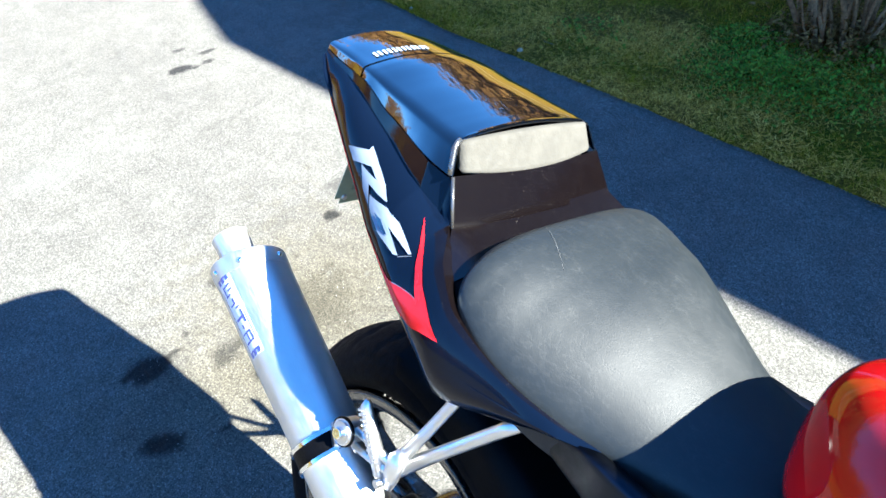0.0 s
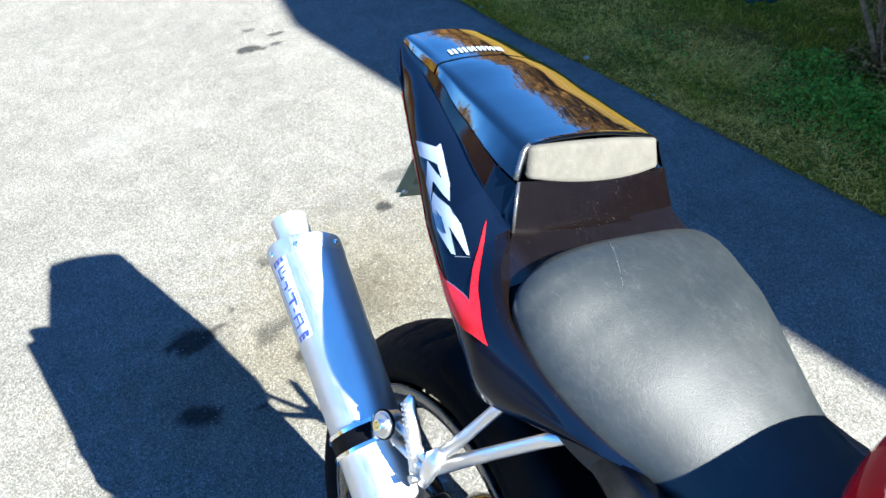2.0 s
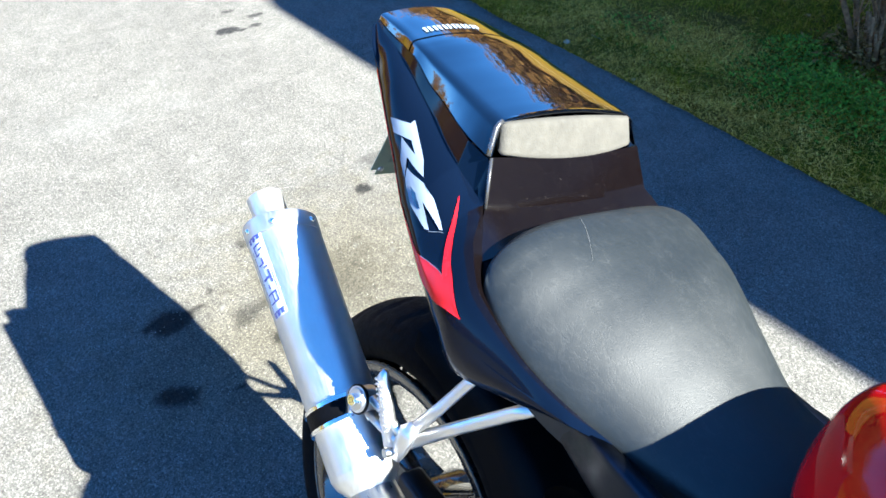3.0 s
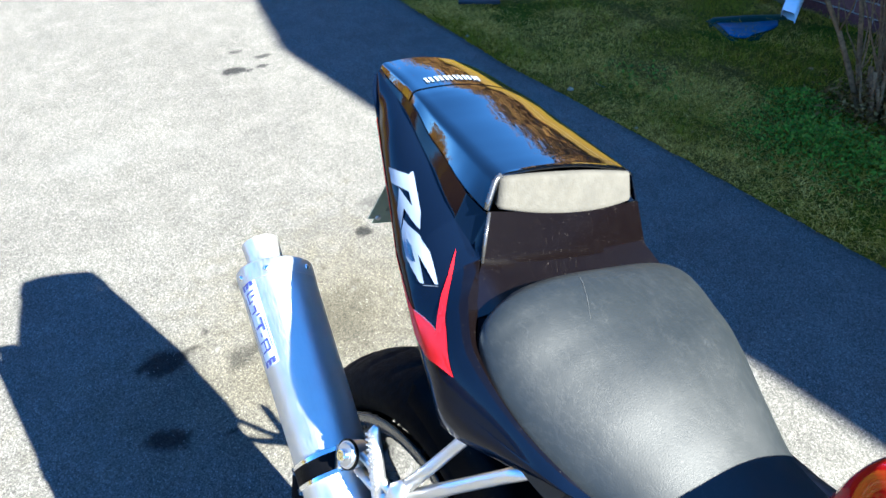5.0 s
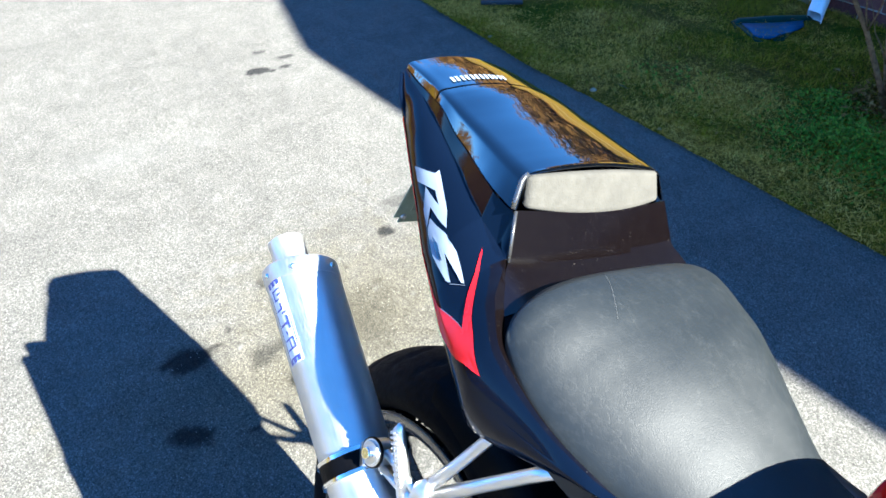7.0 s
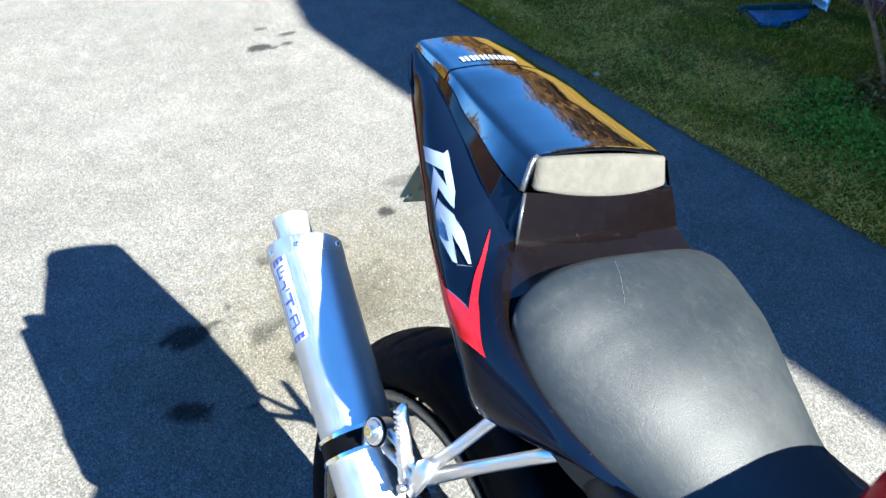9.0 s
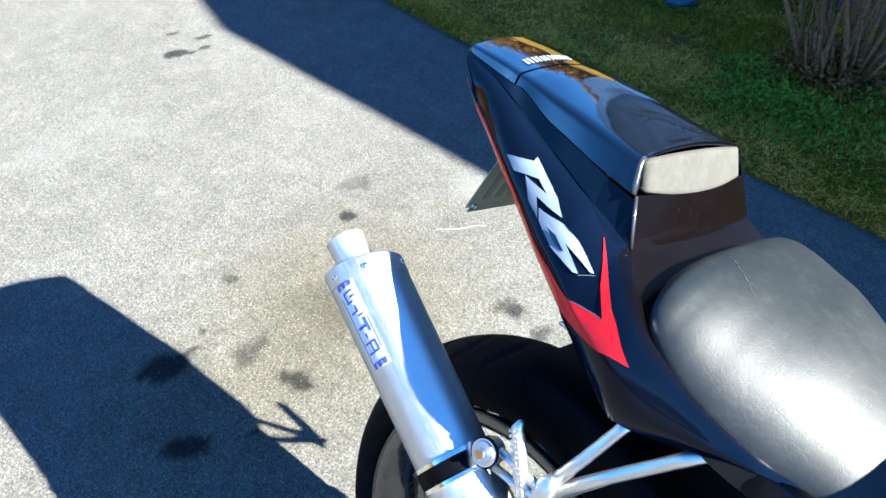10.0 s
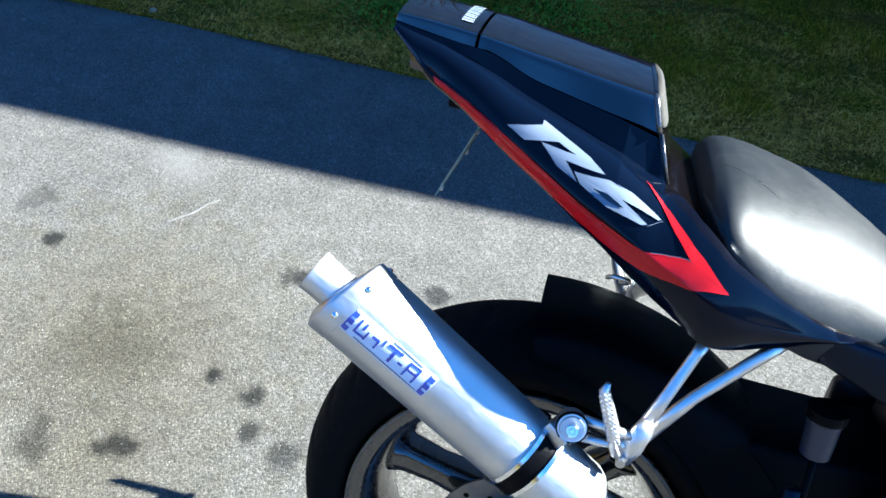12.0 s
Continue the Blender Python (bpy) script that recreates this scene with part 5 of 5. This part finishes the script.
def grass():
    rnd = random.Random(3)
    made = ([], []), ([], [])
    for _ in range(210000):
        y = rnd.uniform(-1.3, 3.7)
        e = grass_edge(y)
        x = e - 0.012 + (3.37 - e) * rnd.random() ** 1.25
        tuft = noise.noise((x * 3.0, y * 3.0, 1.0)) + 0.6 * noise.noise((x * 11.0, y * 11.0, 5.0))
        if rnd.random() > 0.80 + 0.5 * tuft:
            continue
        lush = noise.noise((x * 2.1, y * 2.1, 7.0)) + 0.7 * noise.noise((x * 7.0, y * 7.0, 2.0)) + 0.45 * (x - e - 0.50) + 0.35 * rnd.uniform(-1, 1)
        verts, faces = made[1 if lush > 0.0 else 0]
        a = rnd.uniform(0, 2 * math.pi)
        tall = rnd.uniform(0.014, 0.042) * (1 + 0.5 * tuft) * (0.5 if x < e + 0.05 else 1.0) * (1.15 if lush > 0.0 else 0.9)
        flop = rnd.uniform(0.3, 1.4) if lush > 0.0 else rnd.uniform(0.8, 3.5)
        way = Vector((math.cos(a) * flop, math.sin(a) * flop, 1)).normalized()
        side = Vector((-math.sin(a), math.cos(a), 0)) * rnd.uniform(0.0004, 0.0010)
        p = Vector((x, y, 0.008 + 0.03 * max(0.0, (x - e) / 1.6) * 0.8 + (0.0 if lush > 0.0 else rnd.uniform(0, 0.012))))
        mid = p + way * tall * 0.6
        tip = mid + (way + Vector((math.cos(a), math.sin(a), -0.7))).normalized() * tall * 0.6
        k = len(verts)
        verts += [tuple(p - side), tuple(p + side), tuple(mid + side * 0.8), tuple(mid - side * 0.8), tuple(tip)]
        faces += [(k, k + 1, k + 2, k + 3), (k + 3, k + 2, k + 4)]
    verts, faces = made[0]
    for _ in range(9000):
        y = rnd.uniform(-1.0, 3.4)
        e = grass_edge(y)
        x = e + 0.01 + 1.3 * rnd.random() ** 1.7
        if noise.noise((x * 2.6, y * 2.6, 4.0)) < rnd.uniform(-0.4, 0.35):
            continue
        a, long = rnd.uniform(0, 2 * math.pi), rnd.uniform(0.03, 0.09)
        way, side = Vector((math.cos(a), math.sin(a), rnd.uniform(-0.05, 0.3))), Vector((-math.sin(a), math.cos(a), 0.2)) * rnd.uniform(0.0003, 0.0007)
        p = Vector((x, y, rnd.uniform(0.022, 0.040) + 0.02 * max(0.0, (x - e) / 1.6)))
        bow = Vector((-math.sin(a), math.cos(a), 0.0)) * rnd.uniform(-0.2, 0.2) * long
        k = len(verts)
        verts += [tuple(p - side), tuple(p + side), tuple(p + way * long * 0.5 + bow + side), tuple(p + way * long * 0.5 + bow - side), tuple(p + way * long)]
        faces += [(k, k + 1, k + 2, k + 3), (k + 3, k + 2, k + 4)]
    scatter_mesh("dry_grass", *made[0], dry_blade, "short matted straw-coloured grass blades", "grass")
    scatter_mesh("green_grass", *made[1], green_blade, "short green and yellowing grass blades", "grass")


grass()


# ---- slope and far woods ----
def slope_height(a, r):
    rise = max(0.0, r - 11.0)
    return -0.05 + 0.17 * rise + 0.5 * noise.noise((math.cos(a) * r * 0.15, math.sin(a) * r * 0.15, 3.0)) * min(1.0, rise / 4)


def hillside():
    rows = []
    for k in range(61):
        a = radians(-25 + 140 * k / 60)
        rows.append([(math.cos(a) * r, math.sin(a) * r, slope_height(a, r)) for r in [11 + 1.5 * j for j in range(28)]])
    slope = tagged(part("hillside", grid(rows), leaf_litter), "sunlit slope strewn with russet leaves behind the house", "hillside", kind="structure")
    for start, bend in ((15.0, 5.0), (19.0, -3.0)):
        rows = []
        for k in range(50):
            a = radians(-15 + 125 * k / 49)
            r = start + bend * math.sin(2.2 * a)
            rows.append([(math.cos(a) * q, math.sin(a) * q, slope_height(a, q) + 0.05) for q in (r - 0.35, r, r + 0.35)])
        part("track", grid(rows), track_soil, slope, "pale worn track")


hillside()


def far_woods():
    rnd = random.Random(8)
    verts, faces = [], []
    for k in range(900):
        a = radians(-15 + 250 * k / 900) + rnd.uniform(-0.01, 0.01)
        near = a < radians(108)
        far = rnd.uniform(24, 50) if near else rnd.uniform(22, 40)
        base = Vector((math.cos(a) * far, math.sin(a) * far, slope_height(a, far) - 0.3 if near else -0.1))
        tall = rnd.uniform(0.13, 0.24) * far if near else rnd.uniform(0.08, 0.14) * far
        wide = far / 26
        for j in range(70):
            h = tall * rnd.uniform(0.05, 1.0)
            reach = 1.5 * wide * (1 - abs(h / tall - 0.4))
            p = base + Vector((rnd.gauss(0, reach), rnd.gauss(0, reach), h))
            b = rnd.uniform(0, 2 * math.pi)
            way = Vector((math.cos(b), math.sin(b), rnd.uniform(0.0, 2.0))).normalized()
            thin = 1.2 - 0.9 * h / tall
            leaf(verts, faces, p, way, Vector((-way.y, way.x, 0.2)).normalized(), rnd.uniform(0.6, 1.6) * wide * thin, rnd.uniform(0.10, 0.34) * wide * thin)
        i = len(verts)
        w = rnd.uniform(0.08, 0.2)
        side = Vector((-math.sin(a), math.cos(a), 0)) * w
        inward = Vector((math.cos(a), math.sin(a), 0)) * w
        verts += [tuple(base + s) for s in (side, inward, -side, -inward)] + [tuple(base + Vector((0, 0, tall)))]
        faces += [(i, i + 1, i + 4), (i + 1, i + 2, i + 4), (i + 2, i + 3, i + 4), (i + 3, i, i + 4)]
    scatter_mesh("far_woods", verts, faces, wood_far, "distant line of sunlit brown winter trees", "trees")


far_woods()


# ---- bricks of the house wall, laid in courses ----
def bricks():
    rnd = random.Random(21)
    shapes = []
    for length in (0.200, 0.095):
        for k in range(4):
            bm = box(0, 0.09, 0, length, 0, 0.057, 0.0)
            for v in bm.verts:
                v.co += Vector((rnd.uniform(-0.0015, 0.0015), rnd.uniform(-0.002, 0.002), rnd.uniform(-0.0015, 0.0015)))
            bmesh.ops.bevel(bm, geom=bm.edges[:], offset=0.003, segments=1, affect="EDGES")
            shapes.append(mesh_from("brick", bm, brick_piece, False))
    rest_v, rest_f = [], []
    for course in range(7):
        z = -0.045 + course * 0.0675
        y = WALL_END - (0.0 if course % 2 else 0.1055)
        if course % 2 == 0:
            ob = new("brick", shapes[4 + course % 4])
            ob.parent, ob.location = house, (WALL_X, WALL_END - 0.096, z)
        while y > -13.0:
            y -= 0.2105
            at = (WALL_X + rnd.uniform(-0.0015, 0.0015), y + 0.010, z)
            if y > -1.1 and course < 7:
                ob = new("brick", shapes[rnd.randrange(4)])
                ob.parent, ob.location = house, at
            else:
                k = len(rest_v)
                rest_v += [(at[0] + dx, at[1] + dy, at[2] + dz) for dx in (0, 0.09) for dy in (0, 0.2) for dz in (0, 0.057)]
                rest_f += [(k, k + 1, k + 3, k + 2), (k + 4, k + 6, k + 7, k + 5), (k, k + 4, k + 5, k + 1), (k + 2, k + 3, k + 7, k + 6), (k + 1, k + 5, k + 7, k + 3), (k, k + 2, k + 6, k + 4)]
    me = bpy.data.meshes.new("brickwork")
    me.from_pydata(rest_v, [], rest_f)
    me.materials.append(brick_stuff)
    ob = tagged(new("brickwork", me), "dark red bricks", kind="stuff")
    ob.parent = house


bricks()
